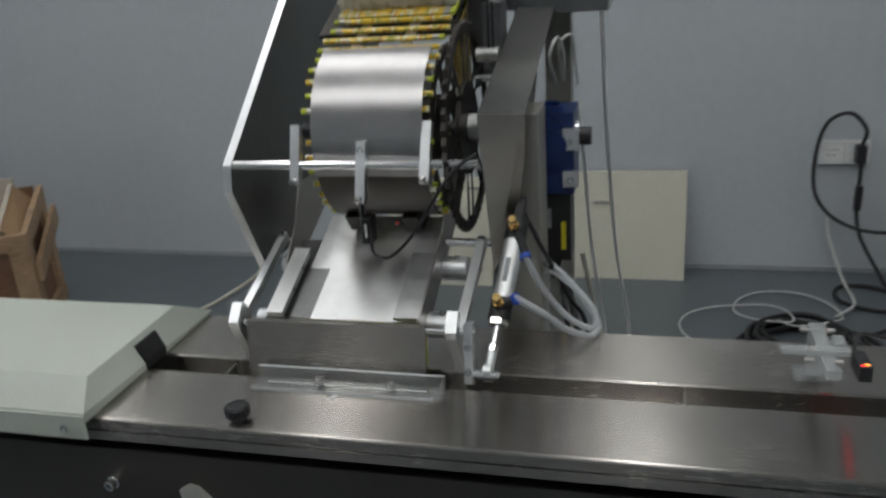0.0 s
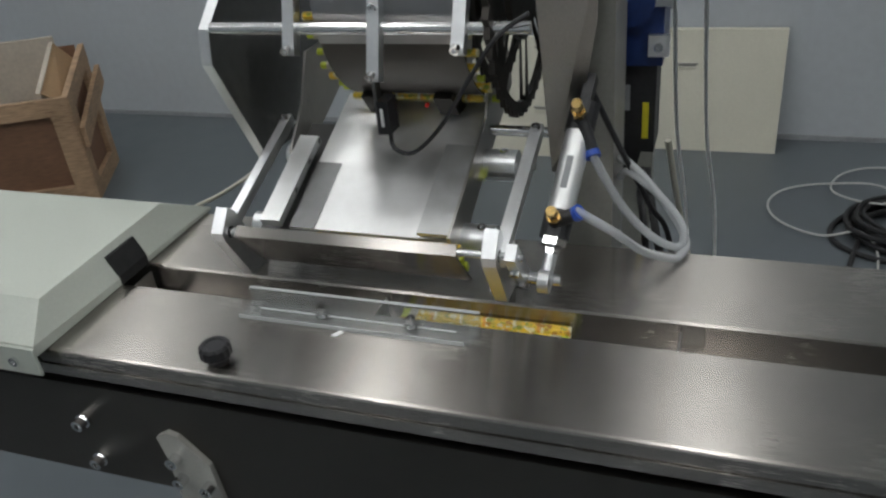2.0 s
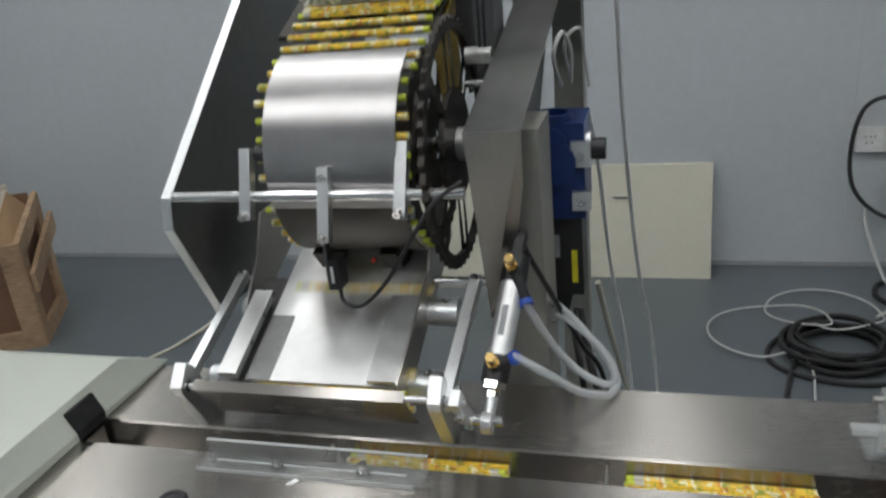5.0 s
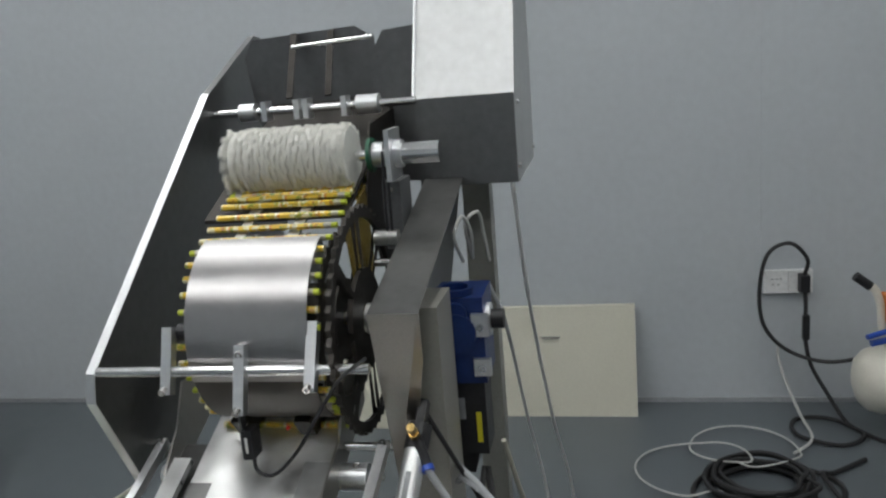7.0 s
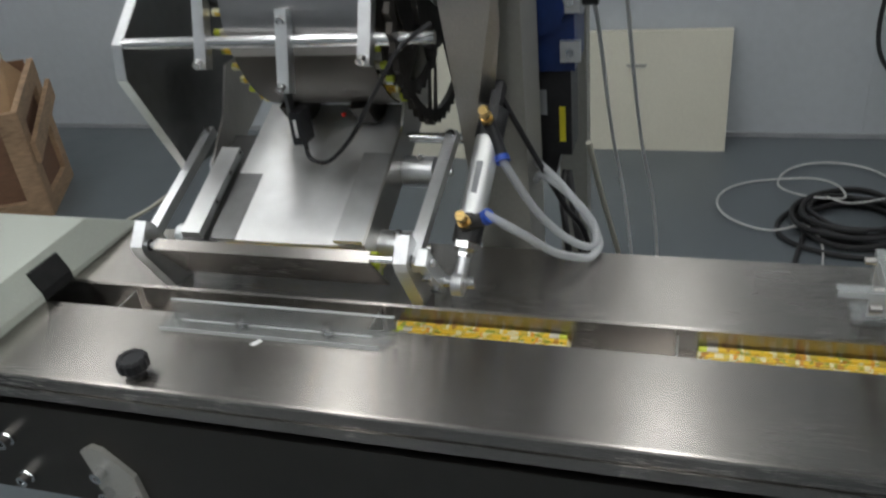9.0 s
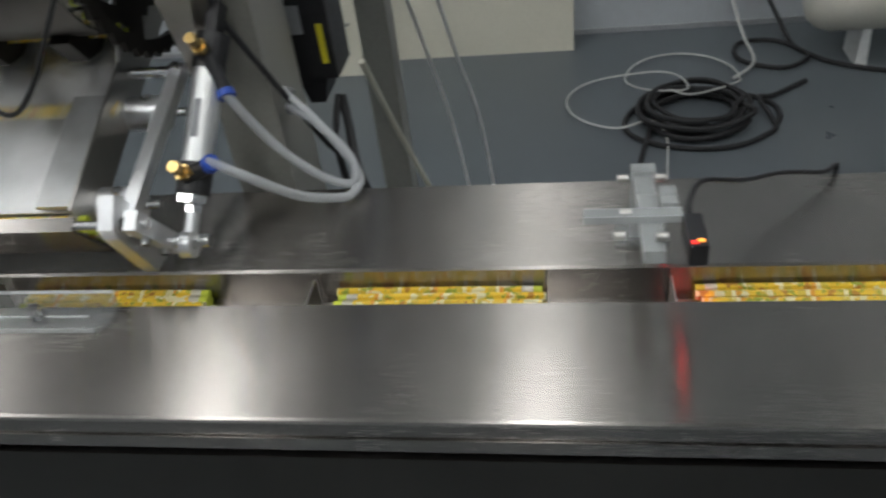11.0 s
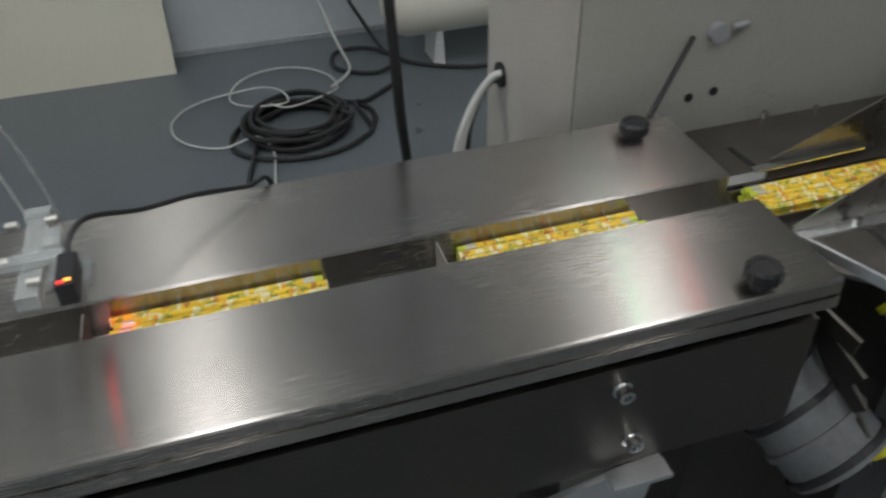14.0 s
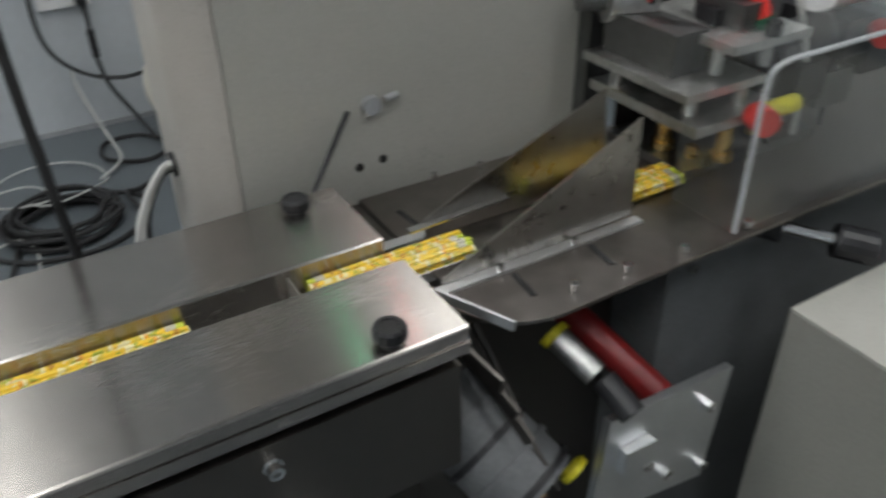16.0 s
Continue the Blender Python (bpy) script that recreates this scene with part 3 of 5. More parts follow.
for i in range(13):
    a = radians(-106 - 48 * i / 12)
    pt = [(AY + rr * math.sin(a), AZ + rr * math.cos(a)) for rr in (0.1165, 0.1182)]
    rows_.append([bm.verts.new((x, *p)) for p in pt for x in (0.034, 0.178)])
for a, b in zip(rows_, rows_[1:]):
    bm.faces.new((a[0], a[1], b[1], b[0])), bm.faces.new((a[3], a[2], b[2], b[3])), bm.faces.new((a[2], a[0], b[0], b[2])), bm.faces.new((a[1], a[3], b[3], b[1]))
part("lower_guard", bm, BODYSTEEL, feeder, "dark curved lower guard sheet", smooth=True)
# front cross rod with clamp bars
part("cross_rod", rod((-0.0705, 0.066, 1.160), (0.2455, 0.078, 1.157), 0.0062, 18), CHROME, feeder, smooth=True)
for cx_, top_, bot_ in ((0.016, (0.084, 1.206), (0.059, 1.136)), (0.102, (0.078, 1.186), (0.053, 1.114)), (0.183, (0.094, 1.206), (0.060, 1.138))):
    cb = part("clamp_bar", bar((cx_, *top_), (cx_, *bot_), 0.012, 0.012), ALU, feeder, "machined aluminium clamp bar", bevel=0.0008)
    screw(cb, (cx_, bot_[0] - 0.007, bot_[1] + 0.008), (0, -1, -0.3), 0.0042, 0.005)
    if cx_ != 0.102:
        part("stop", rod((cx_ + (0.006 if cx_ < 0.1 else -0.006), 0.094, 1.197), (cx_ + (0.022 if cx_ < 0.1 else -0.018), 0.094, 1.197), 0.010, 14), BLACK, cb, "black rubber stop")
    else:
        screw(cb, (cx_, top_[0] - 0.006, top_[1] - 0.007), (0, -1, -0.3), 0.0045, 0.005)
# photo sensor under the middle clamp
sb = part("sensor_arm", box(0.097, 0.100, 0.056, 0.068, 1.060, 1.125), DARKSTEEL, feeder)
sn = part("sensor", box(0.1005, 0.112, 0.052, 0.074, 1.062, 1.095), BLACK, feeder, "small black photo sensor", bevel=0.0015)
part("label_mark", box(0.1035, 0.1065, 0.0513, 0.0519, 1.070, 1.088), WHITEP, sn)
part("sensor_cable", tube([(0.106, 0.064, 1.063), (0.112, 0.056, 1.047), (0.135, 0.048, 1.047), (0.165, 0.046, 1.075), (0.195, 0.05, 1.12), (0.22, 0.055, 1.155), (0.246, 0.07, 1.172)], 0.0022), BLACK, feeder, "thin black sensor cable", smooth=True)
part("indicator", rod((0.122, 0.13, 1.064), (0.122, 0.126, 1.064), 0.0022, 10), REDP, feeder, "red sensor lamp")
for gx in (0.058, 0.138):
    part("stripper", prism([(0.13, 1.07), (0.19, 1.095), (0.20, 1.045), (0.15, 1.045)], "x", gx - 0.010, gx + 0.010), BLACKSTEEL, feeder, "dark pencil stripper block")
# brush roller
BY, BZ = 0.292, 1.364
brush = part("brush_core", rod((0.03, BY, BZ), (0.186, BY, BZ), 0.0385, 28), NYLON, feeder, "white nylon brush roller", origin=(0.09, BY, BZ), smooth=True)
bm = bmesh.new()
rng = random.Random(4)
for i in range(21):
    for j in range(44):
        a = 2 * math.pi * (j + rng.uniform(0.0, 0.8)) / 44
        x = 0.034 + 0.148 * i / 20
        d = Vector((0, math.cos(a), math.sin(a)))
        s = Vector((0, -d.z, d.y)) * 0.0024
        ax = Vector((0.0034, 0, 0))
        c0, c1 = Vector((x, BY, BZ)) + d * 0.02, Vector((x + rng.uniform(-0.0025, 0.0025) - (0.010 if i == 0 else 0.004 if i == 1 else 0), BY, BZ)) + d * rng.uniform(0.0405, 0.0450)
        lo = [bm.verts.new(c0 + u) for u in (s + ax, s - ax, -s - ax, ax - s)]
        hi = [bm.verts.new(c1 + u * 0.8) for u in (s + ax, s - ax, -s - ax, ax - s)]
        bm.faces.new(hi)
        for k in range(4):
            bm.faces.new((lo[k], lo[(k + 1) % 4], hi[(k + 1) % 4], hi[k]))
part("bristles", bm, NYLON, brush, "rows of white bristle tufts", kind="stuff")
part("brush_shaft", rod((0.19, BY, BZ), (0.235, BY, BZ), 0.007, 14), CHROME, brush, smooth=True)
part("belt", rod((0.208, BY, BZ), (0.213, BY, BZ), 0.022, 24, inner=0.016), GREENB, brush, "green round drive belt", smooth=True)
part("pulley", rod((0.214, BY, BZ), (0.228, BY, BZ), 0.016, 20), ALU, brush, smooth=True)
part("bearing_plate", box(0.236, 0.242, BY - 0.03, BY + 0.03, BZ - 0.032, BZ + 0.032), ALU, feeder, "aluminium bearing plate", bevel=0.001)
part("bearing", rod((0.2425, BY, BZ), (0.300, BY, BZ), 0.014, 24), CHROME, feeder, "turned bearing housing", smooth=True)
part("bearing_seat", rod((0.2424, BY, BZ), (0.252, BY, BZ), 0.018, 24), ALU, feeder, smooth=True)
gc = part("gear_cover", box(0.2135, 0.238, 0.315, 0.375, 1.235, 1.325), MOTORGREY, feeder, "dark grey gear cover box", bevel=0.002)
for gz in (1.245, 1.315):
    screw(gc, (0.226, 0.315, gz), (0, -1, 0), 0.0035, 0.004)
for o in (0.0, 0.006):
    part("drive_belt", tube([(0.231 + o, 0.268, 1.37), (0.231 + o, 0.262, 1.31), (0.231 + o, 0.258, 1.255)], 0.0018, 8, 2), BLACK, feeder, "thin black round belt", smooth=True)
part("idler", rod((0.2135, 0.262, 1.262), (0.244, 0.262, 1.262), 0.010, 18), DULLALU, feeder, "turned idler roller", smooth=True)
part("idler", rod((0.2135, 0.250, 1.232), (0.244, 0.250, 1.232), 0.005, 14), CHROME, feeder, "chromed pin", smooth=True)
# upper cross shaft with clamps and hopper plates
UY, UZ = 0.43, 1.424
part("cross_shaft", rod((-0.0705, UY, UZ), (0.245, UY, UZ), 0.006, 16), CHROME, feeder, smooth=True)
for ux in (0.018, 0.068, 0.082, 0.140):
    part("shaft_clamp", box(ux - 0.004, ux + 0.004, UY - 0.012, UY + 0.012, UZ - 0.014, UZ + 0.014), ALU, feeder, bevel=0.001)
part("collar", rod((-0.022, UY, UZ), (0.002, UY, UZ), 0.013, 20), ALU, feeder, "set collar", smooth=True)
part("collar", rod((0.158, UY, UZ), (0.190, UY, UZ), 0.014, 20), ALU, feeder, "shaft coupling", smooth=True)
HP = [(-0.012, 1.36), (-0.03, 1.505), (-0.015, 1.532), (0.155, 1.540), (0.185, 1.52), (0.185, 1.36)]
part("hopper_plate", prism([(x - 0.02, z) for x, z in HP], "y", 0.53, 0.533), DARKSTEEL, feeder, "dark steel hopper back plate")
part("hopper_plate", prism([(0.175, 1.30), (0.172, 1.505), (0.186, 1.528), (0.236, 1.532), (0.236, 1.30)], "y", 0.50, 0.503), DARKSTEEL, feeder, "dark steel hopper back plate")
part("hopper_floor", prism([(0.23, 1.300), (0.52, 1.430), (0.52, 1.425), (0.23, 1.295)], "x", 0.0, 0.19), BLACKSTEEL, feeder, "sloping hopper floor")
for hx in (0.07, 0.13):
    part("hopper_rib", bar((hx - 0.03, 0.52, 1.535), (hx - 0.02, 0.445, 1.44), 0.010, 0.003), BLACKSTEEL, feeder, "bent steel hopper finger")
part("hopper_rod", rod((0.06, 0.45, 1.512), (0.19, 0.43, 1.517), 0.0035, 12), CHROME, feeder, smooth=True)
part("hopper_side", prism([(0.20, 1.285), (0.30, 1.325), (0.31, 1.22), (0.25, 1.16), (0.22, 1.2)], "x", 0.1935, 0.1955), glassy("smoked_yellow_acrylic", (0.55, 0.40, 0.10), 0.2, 0.6), feeder, "yellowish acrylic side guard")
part("hopper_cheek", prism([(0.31, 1.30), (0.36, 1.40), (0.56, 1.42), (0.56, 1.20), (0.36, 1.20)], "x", 0.1905, 0.193), BLACKSTEEL, feeder, "dark hopper cheek plate")
# gearbox housing on top
bm = prism([(0.445, 1.297), (0.445, 1.425), (0.56, 1.66), (0.75, 1.66), (0.75, 1.297)], "x", 0.238, 0.382)
hs = part("housing", bm, HOUSING, feeder, "sheet steel drive housing", bevel=0.0015)
# thin dark sheet paints the shade on the housing's upright face
part("shaded_face", box(0.2385, 0.3815, 0.4425, 0.4445, 1.2975, 1.424), DARKSTEEL, hs, "lower face of the housing, its shade put into the colour")
part("side_edge", bar((0.2375, 0.443, 1.424), (0.2375, 0.56, 1.663), 0.003, 0.010), ALU, hs)
for hy, hz in ((0.46, 1.32), (0.47, 1.41), (0.545, 1.58), (0.60, 1.63), (0.72, 1.32)):
    screw(hs, (0.382, hy, hz), (1, 0, 0), 0.004, 0.004)
# gear motor
mot = part("gearbox", box(0.305, 0.372, 0.262, 0.345, 1.090, 1.205), BLUE, feeder, "blue worm gearbox", bevel=0.006)
part("gear_ring", rod((0.334, 0.285, 1.2055), (0.334, 0.285, 1.214), 0.024, 24, inner=0.018), BLUE, mot)
part("hub_hole", rod((0.337, 0.2615, 1.185), (0.337, 0.255, 1.185), 0.015, 24), BLUE, mot, smooth=True)
part("gear_plate", rod((0.337, 0.2615, 1.16), (0.337, 0.252, 1.16), 0.026, 24), BLUE, mot)
part("lug", box(0.357, 0.379, 0.255, 0.262, 1.155, 1.185), ALU, mot)
part("lug", box(0.357, 0.379, 0.255, 0.262, 1.102, 1.125), ALU, mot)
for p in ((0.322, 1.132), (0.368, 1.168), (0.368, 1.113)):
    screw(mot, (p[0], 0.2545 if p[0] > 0.33 else 0.2615, p[1]), (0, -1, 0), 0.005, 0.004)
part("collar", rod((0.340, 0.30, 1.092), (0.340, 0.30, 1.1005), 0.034, 24), BLUE, mot)
part("shaft_knob", rod((0.3722, 0.30, 1.165), (0.394, 0.30, 1.165), 0.013, 20), BLACK, mot, "black round shaft cap", smooth=True)
part("shaft_ring", rod((0.3721, 0.30, 1.165), (0.377, 0.30, 1.165), 0.022, 24), ALU, mot, smooth=True)
mm = part("motor", box(0.314, 0.366, 0.272, 0.33, 0.985, 1.0915), BLACK, feeder, "black electric motor", bevel=0.006)
part("motor_end", prism([(0.32, 0.985), (0.352, 0.985), (0.345, 0.955), (0.328, 0.955)], "y", 0.277, 0.325), BLACK, mm)
part("type_label", box(0.322, 0.338, 0.2712, 0.2718, 1.035, 1.065), GREYLABEL, mm, "grey type label")
part("warning_label", box(0.352, 0.359, 0.2712, 0.2718, 1.002, 1.045), YELLOW, mm, "yellow warning label")
part("motor_cable", tube([(0.329, 0.30, 0.925), (0.336, 0.28, 0.90), (0.350, 0.24, 0.86), (0.37, 0.25, 0.75), (0.38, 0.3, 0.4), (0.4, 0.5, 0.02)], 0.005), RUBBER, feeder, "black motor cable", smooth=True)
part("motor_cable", tube([(0.325, 0.30, 0.925), (0.325, 0.27, 0.905), (0.335, 0.23, 0.88), (0.35, 0.24, 0.7), (0.37, 0.3, 0.3), (0.45, 0.6, 0.02)], 0.004), RUBBER, feeder, "black motor cable", smooth=True)
for o_ in (mot, mm):
    o_.location += Vector((-0.028, 0.0, -0.026))
part("hose_loop", tube([(0.312, 0.33, 1.21), (0.308, 0.30, 1.25), (0.318, 0.31, 1.275), (0.325, 0.33, 1.25), (0.322, 0.35, 1.21)], 0.0025), WHITEHOSE, feeder, smooth=True)
part("hose_loop", tube([(0.322, 0.35, 1.21), (0.318, 0.33, 1.26), (0.335, 0.34, 1.275), (0.338, 0.36, 1.24), (0.342, 0.37, 1.20)], 0.0022), WHITEHOSE, feeder, smooth=True)

# ---- drop tray ----
tray = thing("drop_tray", (0.08, 0.06, TZ), "sloping bright steel pencil drop tray held over the slot", "tray")
TF, TB = Vector((0.010, 0.9755)), Vector((0.190, 1.052))
TS = (TB - TF).normalized()
TN = Vector((-TS.y, TS.x))


def on_tray(s, h=0.0):
    """A point of the tray's section: s metres up the slope from its lower edge, h above it."""
    p = TF + TS * s + TN * h
    return (p.x, p.y)


TL = (TB - TF).length
part("tray_floor", prism([on_tray(0.0), on_tray(TL), on_tray(TL, -0.002), on_tray(0.0, -0.002)], "x", 0.006, 0.172), BRIGHT, tray, "bright scuffed steel tray floor")
# dark steel paints the shade in the edge recess and floor notch
part("tray_recess", prism([on_tray(0.0, -0.012), on_tray(TL * 0.8, -0.012), on_tray(TL * 0.8, -0.014), on_tray(0.0, -0.014)], "x", -0.034, 0.006), DARKSTEEL, tray, "recessed tray edge, its shade put into the dark colour")
part("notch_shade", prism([on_tray(0.0, 0.0004), on_tray(0.088, 0.0004), on_tray(0.088, 0.0009), on_tray(0.0, 0.0009)], "x", 0.0062, 0.034), DARKSTEEL, tray, "dark sheet on the tray floor, standing in for a shaded notch")
part("side_bar", prism([on_tray(0.0, 0.0), on_tray(0.118, 0.0), on_tray(0.118, 0.009), on_tray(0.0, 0.009)], "x", -0.024, -0.002), BRIGHT, tray, "adjustable steel side bar", bevel=0.0008)
part("side_bar", prism([on_tray(0.0, 0.004), on_tray(0.115, 0.004), on_tray(0.115, 0.0085), on_tray(0.0, 0.0085)], "x", 0.145, 0.1765), HOUSING, tray, "flat steel side bar", bevel=0.0008)
part("side_wall", prism([on_tray(-0.006, -0.03), on_tray(-0.006, 0.012), on_tray(0.150, 0.012), on_tray(0.20, 0.05), on_tray(0.27, 0.06), on_tray(0.25, -0.03)], "x", 0.1775, 0.1800), STEEL_V, tray, "upright tray side wall")
part("side_wall", prism([on_tray(0.10, -0.03), on_tray(0.10, 0.0), on_tray(0.155, 0.02), on_tray(0.20, 0.055), on_tray(0.26, 0.03), on_tray(0.25, -0.03)], "x", -0.0345, -0.0320), STEEL_V, tray, "upright tray side wall")
for s in (0.045, 0.085, 0.115):
    p = on_tray(s, 0.004)
    part("guide_pin", rod((-0.012, *p), (-0.002, *p), 0.003, 10), BLACK, tray)
for s in (0.035, 0.135):
    p = on_tray(s - 0.012, -0.028)
    so = part("standoff", rod((0.1802, *p), (0.2135, *p), 0.0165, 24), ALU, tray, "turned aluminium standoff", smooth=True)
    screw(so, (0.200, p[0] - 0.003, p[1] + 0.0155), (0, -0.2, 1), 0.0045, 0.003)
    part("pin", rod((0.2136, *p), (0.232, *p), 0.004, 12), CHROME, tray, smooth=True)
    part("standoff", rod((-0.052, *p), (-0.0350, *p), 0.012, 20), ALU, tray, "turned aluminium standoff", smooth=True)
part("arm", bar((-0.050, 0.142, 1.038), (-0.050, -0.018, 0.978), 0.010, 0.012, (1, 0, 0)), ALU, tray, "flat aluminium arm", bevel=0.0008)
part("arm", bar((0.232, 0.150, 1.034), (0.232, -0.020, 0.975), 0.012, 0.012, (1, 0, 0)), ALU, tray, "flat aluminium arm", bevel=0.0008)
screw(tray, (-0.050, 0.132, 1.041), (0, -0.3, 1), 0.0045, 0.005)
screw(tray, (0.232, 0.140, 1.037), (0, -0.3, 1), 0.0045, 0.005)
part("rear_rod", rod((-0.0700, 0.150, 1.030), (-0.036, 0.150, 1.030), 0.005, 14), CHROME, tray, smooth=True)
part("rear_rod", rod((0.181, 0.150, 1.030), (0.262, 0.150, 1.030), 0.0055, 14), CHROME, tray, smooth=True)
HY, HZ = -0.018, 0.981
part("hinge_rod", rod((-0.058, HY, HZ), (0.254, HY, HZ), 0.0038, 14), CHROME, tray, smooth=True)
for hx in (-0.050, 0.226):
    hb = part("hinge_block", prism([(HY + 0.004, 1.006), (HY - 0.014, 0.986), (HY - 0.012, 0.976), (0.002, TZ + 0.0003), (0.034, TZ + 0.0003), (HY + 0.014, 0.998)], "x", hx - 0.0065, hx + 0.0065), ALU, tray, "angled aluminium hinge block", bevel=0.0008)
    part("bore", rod((hx - 0.0068, HY, HZ), (hx + 0.0068, HY, HZ), 0.006, 14), BLACK, hb)
# gate flap with its lever
flap = part("gate_flap", prism([(HY - 0.0055, HZ + 0.004), (HY - 0.0055, HZ - 0.060), (HY - 0.0035, HZ - 0.060), (HY - 0.0035, HZ + 0.002), (HY + 0.006, HZ + 0.002), (HY + 0.006, HZ + 0.004)], "x", -0.036, 0.193), STEEL, tray, "folding steel gate flap", origin=(0.1, HY, HZ))
lv = part("lever", prism([(HY - 0.008, HZ + 0.012), (HY - 0.008, HZ - 0.060), (HY + 0.004, HZ - 0.066), (HY + 0.008, HZ - 0.055), (HY + 0.008, HZ + 0.012)], "x", 0.240, 0.250), ALU, flap, "aluminium crank lever", bevel=0.0008)
screw(lv, (0.245, HY - 0.008, HZ - 0.014), (0, -1, 0), 0.0045, 0.005)
screw(lv, (0.245, HY - 0.008, HZ - 0.045), (0, -1, 0), 0.0045, 0.005)
part("pin", rod((0.250, HY, HZ - 0.052), (0.281, HY, HZ - 0.052), 0.006, 14), CHROME, flap, smooth=True)

# ---- air cylinder ----
cyl = thing("air_cylinder", (0.28, 0.05, 1.0), "small air cylinder with brass fittings moving the gate flap", "air cylinder")
C0, C1 = Vector((0.283, 0.098, 1.052)), Vector((0.275, 0.044, 0.996))
CW = (C1 - C0).normalized()
part("barrel", rod(C0, C1, 0.0125, 24), BRIGHT, cyl, "polished cylinder barrel", smooth=True)
part("barrel_label", bar(C0.lerp(C1, 0.35) + Vector((0, -0.0085, 0.0088)), C0.lerp(C1, 0.75) + Vector((0, -0.0085, 0.0088)), 0.006, 0.0012), GREYLABEL, cyl)
part("rear_cap", rod(C0 - CW * 0.030, C0, 0.0138, 20), BLACK, cyl, "black rear end cap")
part("pivot_block", bar(C0 - CW * 0.058, C0 - CW * 0.028, 0.010, 0.016), BLACK, cyl)
part("front_cap", rod(C1, C1 + CW * 0.026, 0.0138, 20), BLACK, cyl, "black front end cap")
part("nut", rod(C1 + CW * 0.026, C1 + CW * 0.033, 0.0125, 6), CHROME, cyl)
HOSE_A = [(0.299, 0.083, 1.036), (0.322, 0.094, 0.985), (0.345, 0.105, 0.950), (0.368, 0.11, 0.932), (0.382, 0.112, 0.932), (0.380, 0.122, 0.95), (0.355, 0.135, 0.975), (0.325, 0.15, 0.99), (0.312, 0.18, 0.97)]
HOSE_B = [(0.295, 0.030, 1.005), (0.325, 0.034, 0.985), (0.350, 0.055, 0.955), (0.372, 0.085, 0.932), (0.381, 0.100, 0.926), (0.386, 0.118, 0.932), (0.372, 0.128, 0.955), (0.345, 0.14, 0.985), (0.318, 0.16, 1.0), (0.31, 0.2, 0.98)]
for s, hose in ((0.0, HOSE_A), (1.0, HOSE_B)):
    c = C0.lerp(C1, s) + (-CW * 0.012 if s == 0 else CW * 0.012)
    part("fitting", rod(c, c + Vector((0.0, -0.012, 0.012)), 0.007, 14), BLACK, cyl)
    part("brass_screw", rod(c + Vector((0.0, -0.012, 0.012)), c + Vector((0, -0.026, 0.028)), 0.005, 10), BRASS, cyl, "brass flow screw")
    part("brass_ring", rod(c + Vector((0.0, -0.013, 0.013)), c + Vector((0, -0.017, 0.0175)), 0.0068, 6), BRASS, cyl)
    e = Vector(hose[0])
    part("elbow", rod(c + Vector((0, -0.008, 0.008)), e - (e - c).normalized() * 0.004, 0.0068, 14), BLACK, cyl, smooth=True)
    part("collar", rod(e - (e - c).normalized() * 0.005, e + (e - c).normalized() * 0.001, 0.0075, 14), BLUEP, cyl, "blue push-in collar")
    part("hose", tube([e - (e - c).normalized() * 0.003] + hose, 0.0042, 10), HOSE, cyl, "translucent air hose", smooth=True)
PIN_DOWN = Vector((0.272, HY, HZ - 0.052))
pist = part("piston_rod", rod(C1 + CW * 0.01, C1 + CW * 0.055, 0.0035, 12), CHROME, cyl, "chromed piston rod", origin=tuple(C1 + CW * 0.03), smooth=True)
part("rod_nut", rod(C1 + CW * 0.038, C1 + CW * 0.045, 0.0075, 6), CHROME, pist)
part("rod_eye", rod(C1 + CW * 0.045, C1 + CW * 0.064, 0.006, 14), ALU, pist, smooth=True)
part("eye_ring", rod(tuple(C1 + CW * 0.071 + Vector((-0.005, 0, 0))), tuple(C1 + CW * 0.071 + Vector((0.005, 0, 0))), 0.011, 20, inner=0.004), ALU, pist, "swivel rod eye", smooth=True)

# ---- photo sensor bracket on the table ----
sbk = thing("sensor_bracket", (0.62, 0.03, TZ), "clear acrylic sensor bracket standing on the conveyor table", "sensor bracket")
part("base_plate", box(0.610, 0.650, 0.024, 0.052, TZ + 0.0003, TZ + 0.005), ACRYLIC, sbk, bevel=0.0008)
part("upright", box(0.620, 0.638, 0.030, 0.040, TZ + 0.0052, TZ + 0.0665), BRACKETCLEAR, sbk, bevel=0.0008)
part("upright_edge", box(0.620, 0.638, 0.0295, 0.0299, TZ + 0.0052, TZ + 0.066), CUTEDGE, sbk, "frosted cut edge")
arm_ = part("arm", box(0.622, 0.635, -0.062, 0.0292, TZ + 0.052, TZ + 0.062), BRACKETCLEAR, sbk, bevel=0.0008)
for ex in (0.6212, 0.6352):
    part("arm_edge", box(ex, ex + 0.0006, -0.062, 0.0292, TZ + 0.052, TZ + 0.062), CUTEDGE, arm_, "frosted cut edge")
cb_ = part("cross_bar", box(0.583, 0.650, -0.030, -0.021, TZ + 0.0625, TZ + 0.068), BRACKETCLEAR, sbk, bevel=0.0008)
for ey in (-0.0308, -0.0208):
    part("bar_edge", box(0.583, 0.650, ey, ey + 0.0006, TZ + 0.0625, TZ + 0.068), CUTEDGE, cb_, "frosted cut edge")
part("slider", box(0.637, 0.6485, -0.018, 0.004, TZ + 0.0625, TZ + 0.070), BRACKETCLEAR, sbk, bevel=0.0008)
